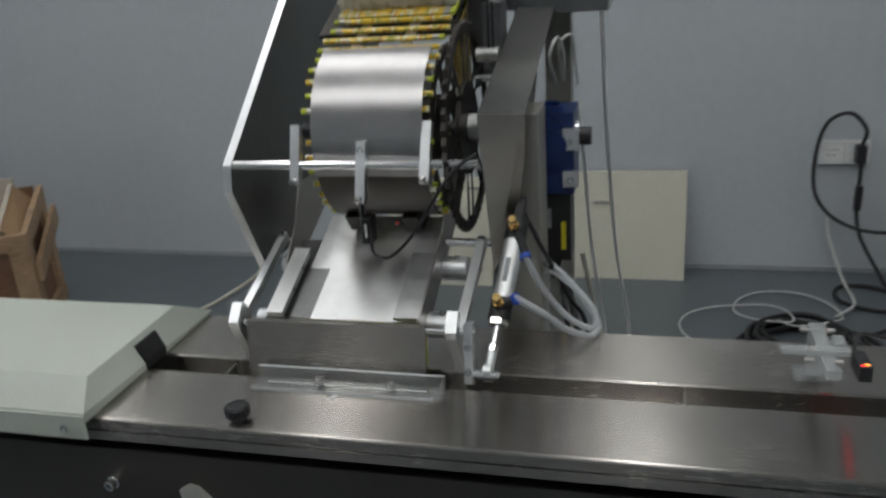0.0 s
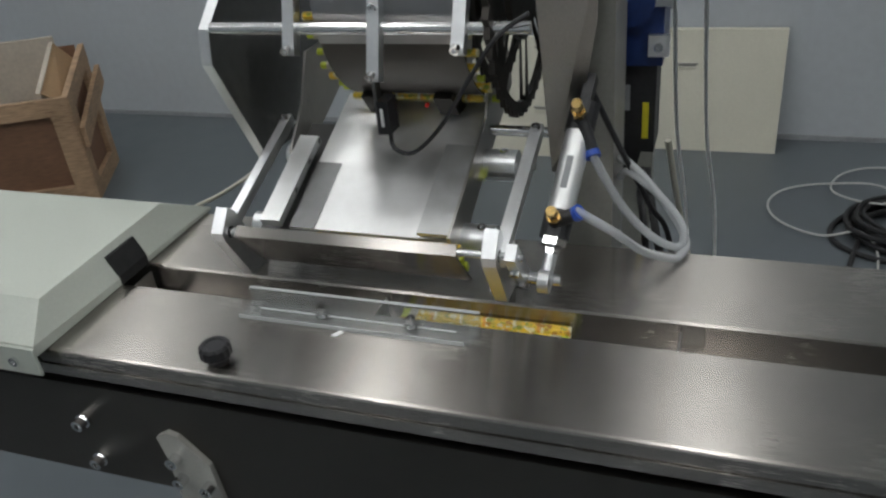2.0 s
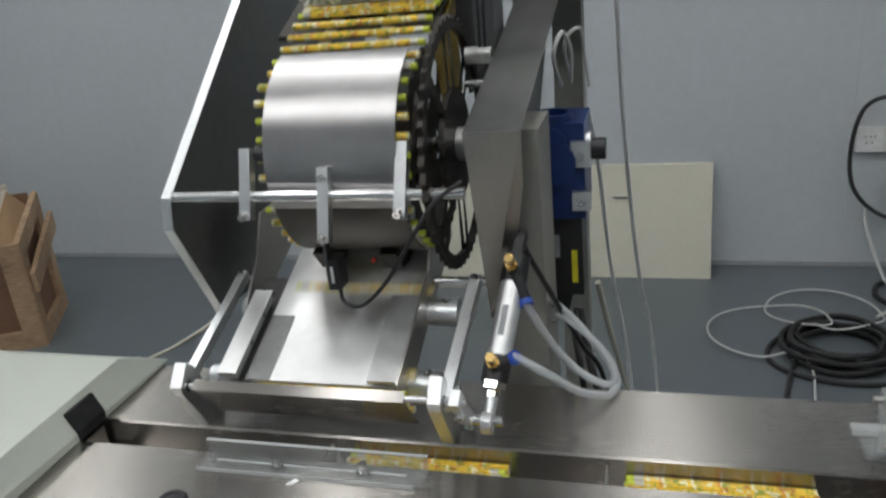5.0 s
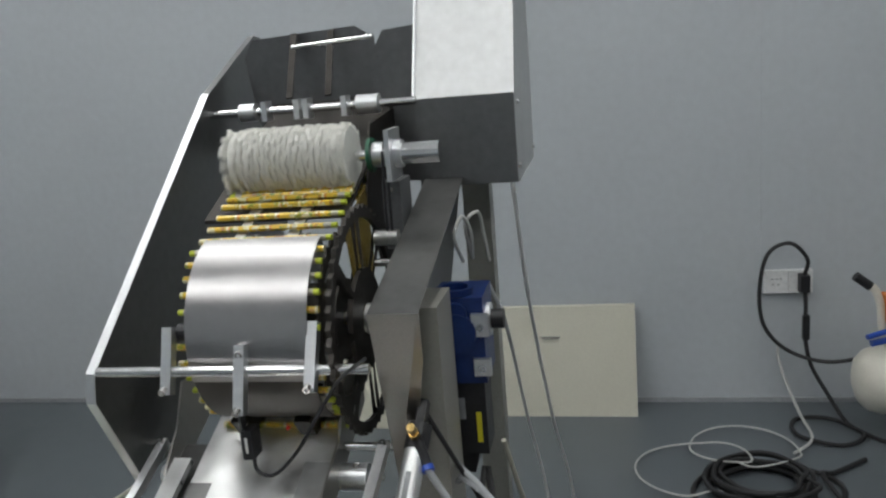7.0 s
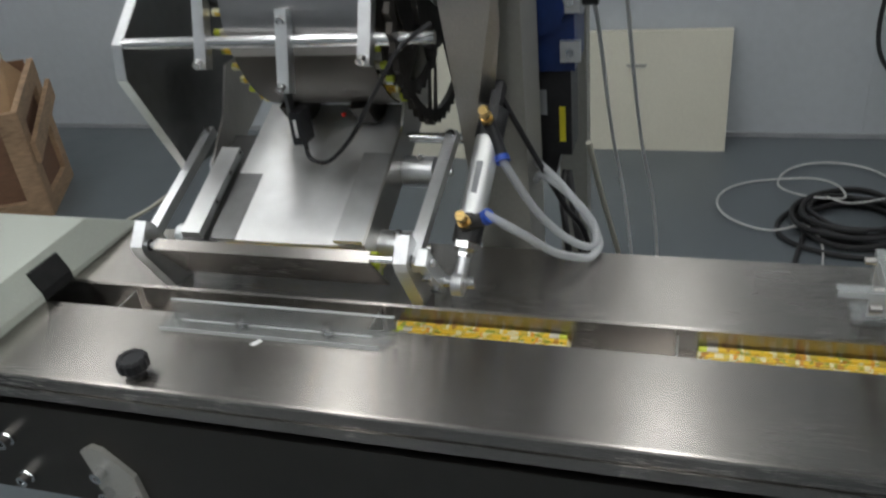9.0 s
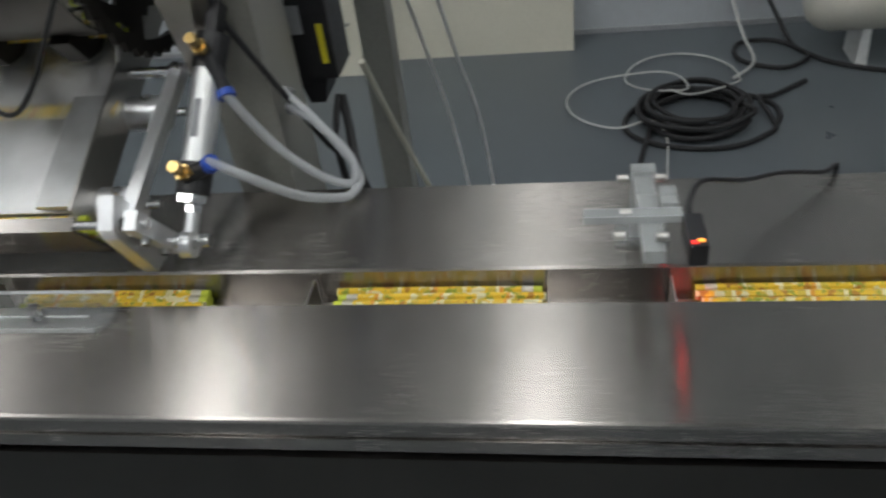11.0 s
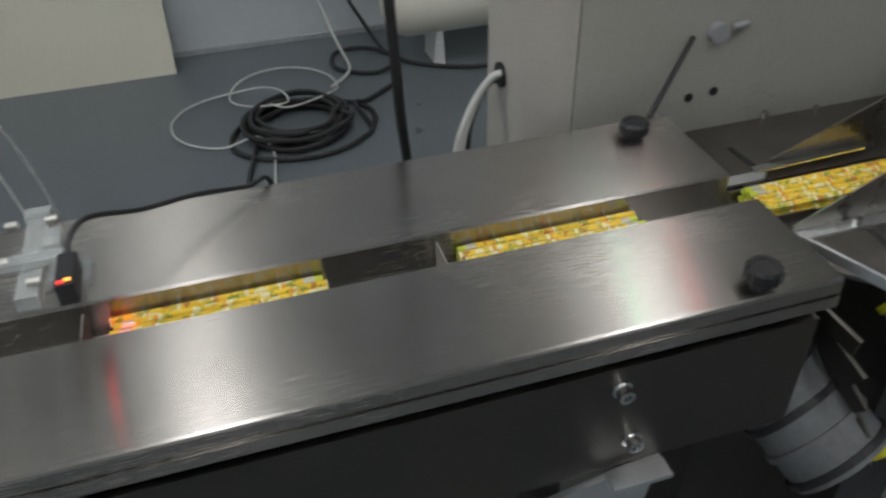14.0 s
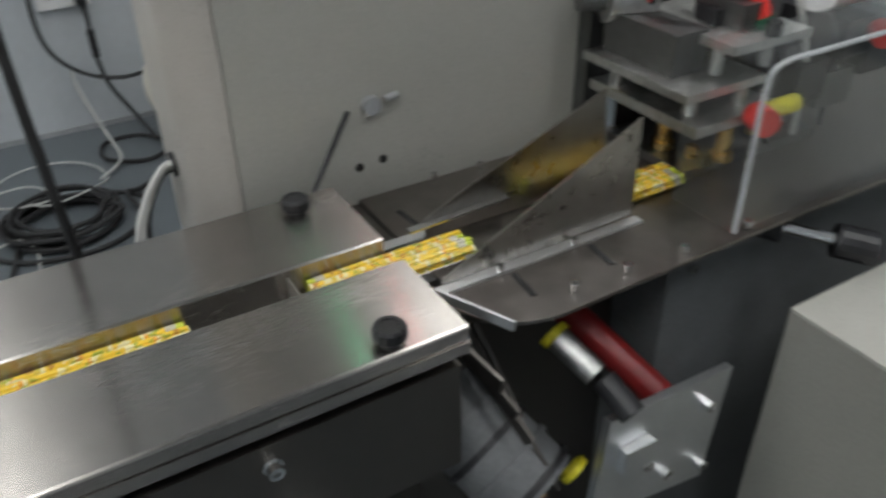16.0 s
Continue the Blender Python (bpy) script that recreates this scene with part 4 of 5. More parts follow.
for ax, ay in ((0.613, 0.020), (0.640, 0.020), (0.606, -0.050), (0.634, -0.052), (0.612, -0.024)):
    part("bolt", rod((ax - 0.004, ay, TZ + 0.0665), (ax + 0.004, ay, TZ + 0.0665), 0.0031, 12), STEEL_V, sbk, "bright hexagon nut")
sens = part("sensor", box(0.6490, 0.6610, -0.070, -0.034, TZ + 0.056, TZ + 0.072), BLACK, sbk, "black photo sensor with lit indicators", bevel=0.0015)
part("indicator", box(0.6505, 0.6545, -0.0675, -0.065, TZ + 0.0721, TZ + 0.0728), REDLED, sens)
part("indicator", box(0.6548, 0.6588, -0.0655, -0.063, TZ + 0.0721, TZ + 0.0728), YELLOWLED, sens)
part("window", rod((0.6545, -0.060, TZ + 0.0558), (0.6545, -0.060, TZ + 0.0548), 0.004, 12), BEAM, sens, "red glowing sensor window")
part("cable", tube([(0.655, -0.033, TZ + 0.064), (0.655, -0.020, TZ + 0.072), (0.667, 0.004, TZ + 0.073), (0.70, 0.03, TZ + 0.055), (0.74, 0.07, TZ + 0.035), (0.78, 0.10, TZ + 0.015), (0.80, 0.125, TZ + 0.004), (0.80, 0.14, TZ - 0.05), (0.78, 0.15, 0.6)], 0.0022), BLACK, sbk, "black sensor cable", smooth=True)

# ---- pencils ----
PEN_L, PEN_R = 0.166, 0.0039
SPEED, PITCH = 0.091, 0.28
CYCLE = PITCH / SPEED
XC = 0.105


def pencil_meshes():
    made = []
    for name, a, b, r, seg, mat in (("barrel", -0.083, 0.067, PEN_R, 6, PENCIL), ("ferrule", 0.0671, 0.0760, PEN_R * 1.02, 12, FERRULE), ("eraser", 0.0761, 0.083, PEN_R * 0.9, 12, ERASER)):
        bm = rod((a, 0, 0), (b, 0, 0), r, seg)
        me = bpy.data.meshes.new(name)
        bm.to_mesh(me)
        bm.free()
        me.materials.append(mat)
        made.append((name, me))
    return made


def make_pencil():
    ob = thing("pencil", (0, 0, 0), "yellow printed pencil with a silver ferrule and lime eraser", "pencil", "pencils passing through the feeder")
    for name, me in pencil_meshes():
        p = new(name, me)
        p.parent = ob
    return ob


def opening(p):
    return -0.10 + CYCLE * p


def released(t):
    """How many pencils the drum has let go by t, counted from the second batch."""
    n = 0.0
    for p in range(1, 8):
        n += 10 * min(max((t - (opening(p) - 2.75)) / 2.0, 0.0), 1.0)
    return n


def carried_at(u):
    """Where a pencil lies that is u slots short of its release."""
    R, gap = 0.1125, radians(10)
    u = max(u, 0.0)
    if u <= 14:
        a = radians(162) - u * gap
        return AY - R * math.sin(a), AZ + R * math.cos(a)
    a = radians(22)
    w = u - 14
    d = 0.0255 * w if w <= 3 else 0.0765 + 0.026 * (w - 3) if w <= 4 else 0.1025 + 0.008 * (w - 4)
    return AY - R * math.sin(a) + d * 0.925, AZ + R * math.cos(a) + d * 0.38


def pencil_place(j, t):
    p, i = divmod(j, 10)
    top = opening(p)
    along, up = 0.024 + (i % 5) * 0.0074, 0.0048 + (i // 5) * 0.0077
    rest = (HY + along * 0.616 + up * 0.788, HZ - along * 0.788 + up * 0.616)
    chan = (-0.0055 - (i % 5) * 0.0078, TZ - 0.031 + 0.0045 + (i // 5) * 0.0076)
    if t >= top + 0.18:
        return max(0.191, 1.162 + SPEED * (t - 11.5) - PITCH * p) - 0.086, *chan
    if t >= top + 0.04:
        f = (t - top - 0.04) / 0.14
        return XC, rest[0] + (chan[0] - rest[0]) * f, rest[1] + (chan[1] - rest[1]) * f * f
    u = (j - 10) - released(t) + 0.6
    if p == 0 or u <= 0:
        go = 0.0
        if p:
            go = t - (top - 2.75 + 0.2 * (i + 0.6))
        if p == 0 or go > 0.42:
            return XC, *rest
        a, b = carried_at(0), on_tray(0.175, 0.005)
        f = go / 0.10
        if f < 1:
            return XC, a[0] + (b[0] - a[0]) * f, a[1] + (b[1] - a[1]) * f
        f = (go - 0.10) / 0.32
        return XC, b[0] + (rest[0] - b[0]) * f, b[1] + (rest[1] - b[1]) * f
    if u <= 22:
        return XC, *carried_at(u)
    o = int(u - 22)
    return XC, 0.36 + 0.0085 * (o % 12), 1.325 - 0.0085 * (o // 12)


PENCIL_COUNT = 98
pencils = []
first = make_pencil()
for j in range(PENCIL_COUNT):
    pencils.append(first if j == 0 else copy_thing(first, pose(0, 0, 0)))

# ---- chain pushers ----
pushers = []
bm = prism([(0.0, 0.026), (0.0, 0.0), (0.022, 0.0), (0.022, 0.0015), (0.0016, 0.0015), (0.0016, 0.026)], "y", -0.036, -0.006)
push0 = solo("chain_pusher", bm, STEEL_V, "small bent steel pusher tab in the conveyor slot", "pusher", "pushers of the conveyor chain")
pushers = [push0] + [copy_thing(push0, pose(0, 0, 0)) for _ in range(11)]

# ---- chute and wrapper at the table's end ----
chute = thing("infeed_chute", (1.45, 0, 0.88), "steel chute table with two fins leading into the wrapping machine", "chute")
EZ = 0.886
pts = [(1.24, 0.13), (1.24, -0.06)] + [(1.31 + 0.085 * math.cos(a), -0.075 + 0.078 * math.sin(a)) for a in (math.pi + radians(d) for d in (5, 20, 35, 50, 65, 80, 90))] + [(1.55, -0.150), (2.1, -0.150), (2.1, 0.13)]
# plate and fins carry their dark surroundings in the steel's tone
part("chute_plate", prism(pts, "z", EZ - 0.004, EZ), CHUTESTEEL, chute, "stainless chute plate with a rounded corner", bevel=0.0008)
part("front_fin", prism([(1.235, EZ + 0.008), (1.468, EZ + 0.118), (1.470, EZ + 0.006), (1.235, EZ + 0.002)], "y", -0.0615, -0.0595), FINSTEEL, chute, "slanting steel fin")
part("rear_fin", prism([(1.262, EZ + 0.026), (1.49, EZ + 0.116), (1.50, EZ + 0.002), (1.262, EZ + 0.002)], "y", 0.018, 0.020), FINSTEEL, chute, "slanting steel fin")
for y0, y1, x0 in ((-0.074, -0.0618, 1.225), (0.0203, 0.034, 1.20)):
    part("angle_bar", box(x0, 1.475, y0, y1, EZ + 0.0003, EZ + 0.003), ALU, chute, "angle bar along the fin")
for px_, py_ in ((1.295, -0.070), (1.385, -0.070), (1.335, 0.125), (1.395, 0.118), (1.337, -0.132), (1.40, -0.134), (1.47, -0.14), (1.56, -0.14)):
    screw(chute, (px_, py_, EZ + 0.003), (0, 0, 1), 0.0042, 0.007, "bolt")
# slots are thin black bars, the shade in them painted
for sx in (1.305, 1.40):
    part("slot", bar((sx, -0.078, EZ + 0.0003), (sx - 0.004, -0.118, EZ + 0.0003), 0.006, 0.001, (1, 0, 0)), HOLESHADE, chute, "adjusting slot drawn as painted shade")
for sx in (1.27, 1.40):
    part("slot", bar((sx, 0.045, EZ + 0.0003), (sx - 0.004, 0.085, EZ + 0.0003), 0.006, 0.001, (1, 0, 0)), HOLESHADE, chute, "adjusting slot drawn as painted shade")
part("bridge", prism([(SLOT_F - 0.004, EZ - 0.001), (SLOT_R + 0.004, EZ - 0.001), (SLOT_R + 0.004, EZ + 0.010), (SLOT_R + 0.002, EZ + 0.010), (SLOT_R + 0.002, EZ + 0.001), (SLOT_F - 0.002, EZ + 0.001), (SLOT_F - 0.002, EZ + 0.010), (SLOT_F - 0.004, EZ + 0.010)], "x", 1.208, 1.27), STEEL, chute, "folded bridge trough")
part("skid", bar((1.24, 0.012, EZ + 0.022), (1.36, 0.012, EZ + 0.026), 0.010, 0.002, (0, 1, 0)), CHROME, chute)
part("strip", bar((1.207, -0.10, TZ - 0.004), (1.245, -0.165, TZ - 0.012), 0.010, 0.003, (0, 0, 1)), ALU, chute, "bright steel edge strip")
for o in range(5):
    part("rail", bar((1.212 + 0.016 * o, -0.05, 0.865 - 0.012 * o), (1.232 + 0.018 * o, -0.168, 0.845 - 0.045 * o), 0.004, 0.018, (1, 0, 0)), BODYSTEEL, chute, "dark sloping steel rail")
wrap = thing("wrapping_machine", (1.7, 0.0, 0), "wrapping machine frame with rollers, plates and a motor under the chute", "wrapping machine")
fr_ = part("frame", box(1.50, 2.1, -0.10, 0.13, 0.0, EZ - 0.0045), MOTORGREY, wrap, "dark grey painted machine frame")
for fx_, fz_ in ((1.535, 0.862), (1.530, 0.825), (1.60, 0.865)):
    screw(fr_, (fx_, -0.1005, fz_), (0, -1, 0), 0.006, 0.008, "bolt")
part("frame_plate", box(1.225, 1.499, -0.02, 0.13, 0.0, EZ - 0.0045), BODYSTEEL, wrap, "dark steel machine frame")
part("roller", rod((1.392, -0.03, 0.796), (1.444, -0.165, 0.724), 0.018, 24), RED, wrap, "red rubber roller", smooth=True)
mp = part("bearing_plate", prism([(1.358, 0.745), (1.532, 0.738), (1.520, 0.57), (1.345, 0.60)], "y", -0.182, -0.172), ALU, wrap, "aluminium bearing plate", bevel=0.001)
for px_, pz in ((1.50, 0.70), (1.415, 0.655), (1.51, 0.60), (1.45, 0.62), (1.385, 0.60)):
    screw(mp, (px_, -0.183, pz), (0, -1, 0), 0.007, 0.008, "bolt")
part("bearing_block", box(1.375, 1.415, -0.194, -0.1825, 0.665, 0.70), ALU, wrap, bevel=0.001)
part("clamp_knob", rod((1.372, -0.150, 0.772), (1.379, -0.190, 0.752), 0.014, 18), BLACK, wrap, "black clamp knob")
cl = part("clamp_collar", rod((1.350, -0.10, 0.800), (1.365, -0.145, 0.778), 0.014, 24), DULLALU, wrap, "split clamp collar")
part("ring", rod((1.3475, -0.092, 0.804), (1.3495, -0.099, 0.8005), 0.017, 24, inner=0.013), YELLOW, cl, "yellow safety ring")
part("ring", rod((1.34, -0.15, 0.66), (1.343, -0.156, 0.656), 0.018, 20, inner=0.014), YELLOW, wrap, "yellow safety ring")
gm = part("gear_motor", rod((1.235, -0.05, 0.735), (1.285, -0.16, 0.665), 0.052, 28), MOTORGREY, wrap, "finned grey drive motor", smooth=True)
for o in range(4):
    c = Vector((1.235, -0.05, 0.735)).lerp(Vector((1.285, -0.16, 0.665)), 0.25 + 0.22 * o)
    d = Vector((0.05, -0.11, -0.07)).normalized()
    part("fin", rod(c, c + d * 0.007, 0.056, 28), BLACK if o % 2 else MOTORGREY, gm)
part("mark", bar((1.262, -0.162, 0.716), (1.282, -0.175, 0.672), 0.012, 0.002, (1, 0, 0)), CARD, gm)
part("cup", rod((1.26, 0.0, 0.60), (1.26, 0.0, 0.56), 0.01, 8), BLACK, wrap)
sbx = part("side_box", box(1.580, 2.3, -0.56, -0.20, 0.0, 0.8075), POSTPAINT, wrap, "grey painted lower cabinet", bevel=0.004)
# top sheet is paler than the box below it
part("lid", box(1.580, 2.3, -0.56, -0.20, 0.808, 0.812), BEIGE, sbx, "thin top sheet, paler than the cabinet's sides")
part("lock_knob", rod((1.685, -0.165, 0.842), (1.715, -0.195, 0.836), 0.020, 16), BLACK, wrap, "black star knob")
part("lock_body", rod((1.63, -0.1005, 0.855), (1.645, -0.125, 0.852), 0.020, 16), BLACK, wrap)
part("lock_stem", rod((1.64, -0.12, 0.853), (1.686, -0.166, 0.842), 0.008, 12), CHROME, wrap)
# sealing head behind a clear guard
head = thing("sealing_head", (1.7, 0.03, EZ), "metal sealing head with plates, hoses and a red knob", "machine head")
part("base_block", box(1.575, 1.80, -0.03, 0.10, EZ + 0.0003, EZ + 0.012), DARKSTEEL, head, bevel=0.002)
for x0, x1, y0, y1, z0, z1 in ((1.555, 1.69, -0.055, 0.12, 0.954, 0.966), (1.545, 1.665, -0.045, 0.125, 0.992, 1.002), (1.60, 1.72, -0.05, 0.11, 1.036, 1.046)):
    part("plate", box(x0, x1, y0, y1, z0, z1), DULLALU, head, "aluminium clamp plate", bevel=0.0015)
for hx, hy, m in ((1.60, 0.03, BRASS), (1.635, -0.03, BRASS), (1.66, 0.05, CHROME)):
    part("spring_post", rod((hx, hy, EZ + 0.012), (hx, hy, 0.954), 0.009, 14), m, head, "spring post", smooth=True)
    part("post_collar", rod((hx, hy, EZ + 0.013), (hx, hy, EZ + 0.022), 0.013, 14), m, head, smooth=True)
for hx, hy in ((1.57, 0.09), (1.645, -0.03), (1.58, -0.02), (1.64, 0.09)):
    part("spacer", rod((hx, hy, 0.966), (hx, hy, 0.992), 0.008, 12), DULLALU, head, smooth=True)
    part("spacer", rod((hx + 0.03, hy, 1.006), (hx + 0.03, hy, 1.034), 0.007, 12), DULLALU, head, smooth=True)
# added sheet, only there to darken the space behind the head
part("darkening_sheet", box(1.61, 1.99, 0.126, 0.1295, EZ + 0.0003, 1.12), BODYSTEEL, head, "dark sheet added behind the head to darken it")
part("block", box(1.565, 1.615, 0.0, 0.115, 1.0025, 1.050), DARKSTEEL, head, bevel=0.002)
part("block", box(1.64, 1.70, -0.02, 0.05, 1.0465, 1.075), DARKSTEEL, head, bevel=0.002)
part("roll", rod((1.565, 0.12, 1.062), (1.62, 0.10, 1.06), 0.028, 24), DULLALU, head, "grey film roll", smooth=True)
part("roll_core", rod((1.535, 0.13, 1.063), (1.565, 0.12, 1.062), 0.014, 16), DARKSTEEL, head)
part("red_knob", rod((1.63, -0.085, 0.966), (1.642, -0.060, 0.964), 0.016, 20), REDP, head, "red round knob", smooth=True)
part("red_hose", tube([(1.60, 0.09, 1.06), (1.61, 0.06, 1.10), (1.65, 0.02, 1.11), (1.67, -0.01, 1.075), (1.675, -0.02, 1.05)], 0.010), REDP, head, "red hose", smooth=True)
part("yellow_bar", rod((1.66, -0.05, 0.958), (1.72, -0.05, 0.958), 0.011, 16), YELLOW, head, "yellowish roller", smooth=True)
part("white_roll", rod((1.74, -0.03, 1.085), (1.90, -0.03, 1.085), 0.030, 24), WHITEP, head, "white film roll", smooth=True)
for hx, hz, m in ((1.73, 0.95, BLACK), (1.80, 0.99, BLACK), (1.78, 0.93, DARKSTEEL), (1.85, 0.96, BLACK)):
    part("drive_block", box(hx, hx + 0.055, -0.04, 0.06, hz, hz + 0.045), m, head, bevel=0.004)
part("red_cap", rod((1.83, -0.07, 1.02), (1.85, -0.05, 1.02), 0.014, 16), REDP, head, "red cap", smooth=True)
part("teal_collar", rod((1.672, -0.018, 1.058), (1.676, -0.021, 1.046), 0.012, 12), GREENB, head)
rng = random.Random(21)
for k in range(16):
    hx, hy, hz = rng.uniform(1.60, 1.86), rng.uniform(-0.045, 0.07), rng.choice((0.972, 1.012, 1.052, 0.905))
    w_ = rng.uniform(0.005, 0.011)
    if k % 3:
        part("nut", rod((hx, hy, hz - 0.006), (hx, hy, hz + w_), w_ * 0.8, 6), (DULLALU, BRASS, BLACK, DARKSTEEL)[k % 4], head, "hexagon nut")
    else:
        part("fitting", box(hx - w_, hx + w_, hy - w_, hy + w_, hz - 0.006, hz + 0.012), (BLACK, DARKSTEEL)[k % 2], head, "small dark fitting", bevel=0.001)
for k in range(3):
    part("air_line", tube([(1.60 + 0.05 * k, 0.08, 1.06), (1.62 + 0.05 * k, 0.05, 1.12), (1.67 + 0.05 * k, 0.0, 1.10), (1.70 + 0.05 * k, -0.03, 1.0), (1.71 + 0.05 * k, -0.03, 0.90)], 0.004), (BLACK, WHITEHOSE, BLACK)[k], head, "thin air line", smooth=True)
guard = thing("guard_hood", (1.75, -0.05, EZ), "clear acrylic guard hood over the sealing head", "guard")
part("front_pane", box(1.5435, 2.0, -0.138, -0.134, EZ + 0.0003, 1.065), PANE, guard, bevel=0.001)
part("side_pane", box(1.539, 1.5428, -0.138, -0.05, EZ + 0.0003, 1.065), PANE, guard, bevel=0.001)
part("top_pane", box(1.539, 2.0, -0.138, -0.06, 1.0655, 1.0695), PANE, guard, bevel=0.001)
part("edge", tube([(1.541, -0.1395, EZ + 0.0005), (1.541, -0.1395, 0.97), (1.542, -0.1395, 1.045), (1.560, -0.1395, 1.066), (1.64, -0.1395, 1.068), (1.99, -0.1395, 1.068)], 0.0028), HOSE, guard, "glossy rounded guard edge")

# ---- control cabinet ----
cab = thing("control_cabinet", (1.3, 0.4, 0), "beige-grey painted control cabinet with rounded corners behind the table", "cabinet")
R_ = 0.045
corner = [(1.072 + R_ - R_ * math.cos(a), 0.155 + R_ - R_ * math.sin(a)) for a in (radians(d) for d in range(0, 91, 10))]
# corner split off so the light on it can be painted in
part("lit_corner", prism(corner + [(1.1175, 0.155), (1.1175, 0.30), (1.10, 0.30), (1.072, 0.285)], "z", 0.06, 1.42), LITCORNER, cab, "rounded cabinet corner, coloured paler for the light on it", smooth=True)
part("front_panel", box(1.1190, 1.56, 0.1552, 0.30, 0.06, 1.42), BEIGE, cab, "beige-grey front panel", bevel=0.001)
part("plinth", box(1.10, 1.54, 0.17, 0.29, 0, 0.06), BLACK, cab)
part("side_panel", box(1.5605, 1.60, 0.135, 0.30, 0.06, 1.42), DARKSTEEL, cab, "dark steel side panel")
part("latch", rod((1.273, 0.155, 0.985), (1.273, 0.146, 0.985), 0.0105, 20), GREYLABEL, cab, "round grey lock plate", smooth=False)
part("latch_pin", rod((1.290, 0.150, 0.989), (1.305, 0.148, 0.992), 0.004, 10), GREYLABEL, cab)
part("stay_rod", rod((1.180, 0.108, 0.925), (1.243, 0.148, 0.985), 0.003, 10), BLACK, cab, "thin dark stay rod", smooth=True)
for bx_, m in ((1.248, GREENBUTTON), (1.335, REDBUTTON)):
    bt = part("lit_button", rod((bx_, 0.155, 1.27), (bx_, 0.140, 1.27), 0.012, 18), m, cab, "lit round push button")
    part("bezel", rod((bx_, 0.155, 1.27), (bx_, 0.148, 1.27), 0.016, 18, inner=0.0125), CHROME, bt)
# black discs paint the shade of two small holes
for hx, hz in ((1.255, 0.912), (1.285, 0.915)):
    part("hole", rod((hx, 0.1549, hz), (hx, 0.1535, hz), 0.005, 12), HOLESHADE, cab)
for o, m in ((0, WHITEHOSE), (0.006, WHITEHOSE), (0.012, BLACK)):
    part("cable", tube([(1.073, 0.235 + o, 0.935 - o), (1.055, 0.232 + o, 0.930 - o), (1.030, 0.225, 0.90 - o), (1.010 + o, 0.215, 0.85), (1.0 + o, 0.21, 0.75), (1.0 + o, 0.22, 0.4), (1.01 + o, 0.25, 0.06)], 0.0045), m, cab, "bundle of cables entering the cabinet", smooth=True)
part("grommet", rod((1.0718, 0.24, 0.93), (1.068, 0.24, 0.93), 0.014, 16), BLACK, cab)
solo("hanging_cable", tube([(0.945, 0.21, CEIL - 0.001), (0.945, 0.21, 1.9), (0.940, 0.205, 1.2), (0.945, 0.20, 0.95), (0.952, 0.20, 0.80), (0.955, 0.22, 0.3), (0.97, 0.3, 0.006)], 0.0055), RUBBER, "thick black cable hanging down behind the table", "cable", smooth=True)

# ---- things along the wall ----
pan = thing("board_panel", (0.3, 2.5, 0), "cream coloured board with a finger slot leaning on the wall", "panel")


def leaning_board(parent, x0, x1, z1, y0, y1, grips):
    n = Vector((0, -(z1), (y1 - y0))).normalized() * 0.02
    bm = bmesh.new()
    vs = [Vector((x0, y0, 0.0)), Vector((x1, y0, 0.0)), Vector((x1 + 0.004, y1, z1)), Vector((x0 - 0.004, y1, z1))]
    a, b = [bm.verts.new(v) for v in vs], [bm.verts.new(v + Vector((0, 0.02, 0.002))) for v in vs]
    bm.faces.new(a), bm.faces.new(b[::-1])
    for i in range(4):
        bm.faces.new((a[i], b[i], b[(i + 1) % 4], a[(i + 1) % 4]))
    part("board", bm, CREAM, parent, bevel=0.002)
    for gx, gz in grips:
        y = y0 + (y1 - y0) * gz / z1
        bm = prism([(gx - 0.042, gz + 0.008), (gx + 0.042, gz + 0.008), (gx + 0.03, gz - 0.004), (gx - 0.03, gz - 0.004)], "y", y - 0.003, y + 0.006)
        # grey-green paint stands for the shadow in the cream recess
        g_ = part("finger_grip", bm, POSTPAINT, parent, "finger slot, its shade painted grey-green")
        part("grip_shell", prism([(gx - 0.040, gz - 0.005), (gx + 0.040, gz - 0.005), (gx + 0.024, gz - 0.022), (gx - 0.024, gz - 0.022)], "y", y - 0.005, y + 0.004), CREAM, g_)


leaning_board(pan, -0.15, 0.619, 0.447, 2.465, 2.585, [(0.27, 0.318)])
pan2 = thing("board_panel", (-0.2, 2.45, 0), "cream coloured board with two finger slots leaning on the wall", "panel")
leaning_board(pan2, -0.66, -0.19, 0.46, 2.34, 2.43, [(-0.26, 0.42), (-0.26, 0.19)])
sock = thing("wall_socket", (1.2, WALL_Y, 0.53), "white double wall socket with a black plug", "socket")
for sx in (1.135, 1.228):
    part("plate", box(sx, sx + 0.091, WALL_Y - 0.022, WALL_Y, 0.478, 0.572), WHITEP, sock, bevel=0.003)
# socket slots as black marks, shade put into the colour
for sx, sz in ((1.162, 0.535), (1.18, 0.535), (1.195, 0.535), (1.165, 0.512), (1.185, 0.512)):
    part("pin_slot", box(sx, sx + 0.006, WALL_Y - 0.0226, WALL_Y - 0.0222, sz, sz + 0.004), HOLESHADE, sock)
part("plug", box(1.262, 1.298, WALL_Y - 0.07, WALL_Y - 0.0225, 0.49, 0.56), BLACK, sock, bevel=0.006)
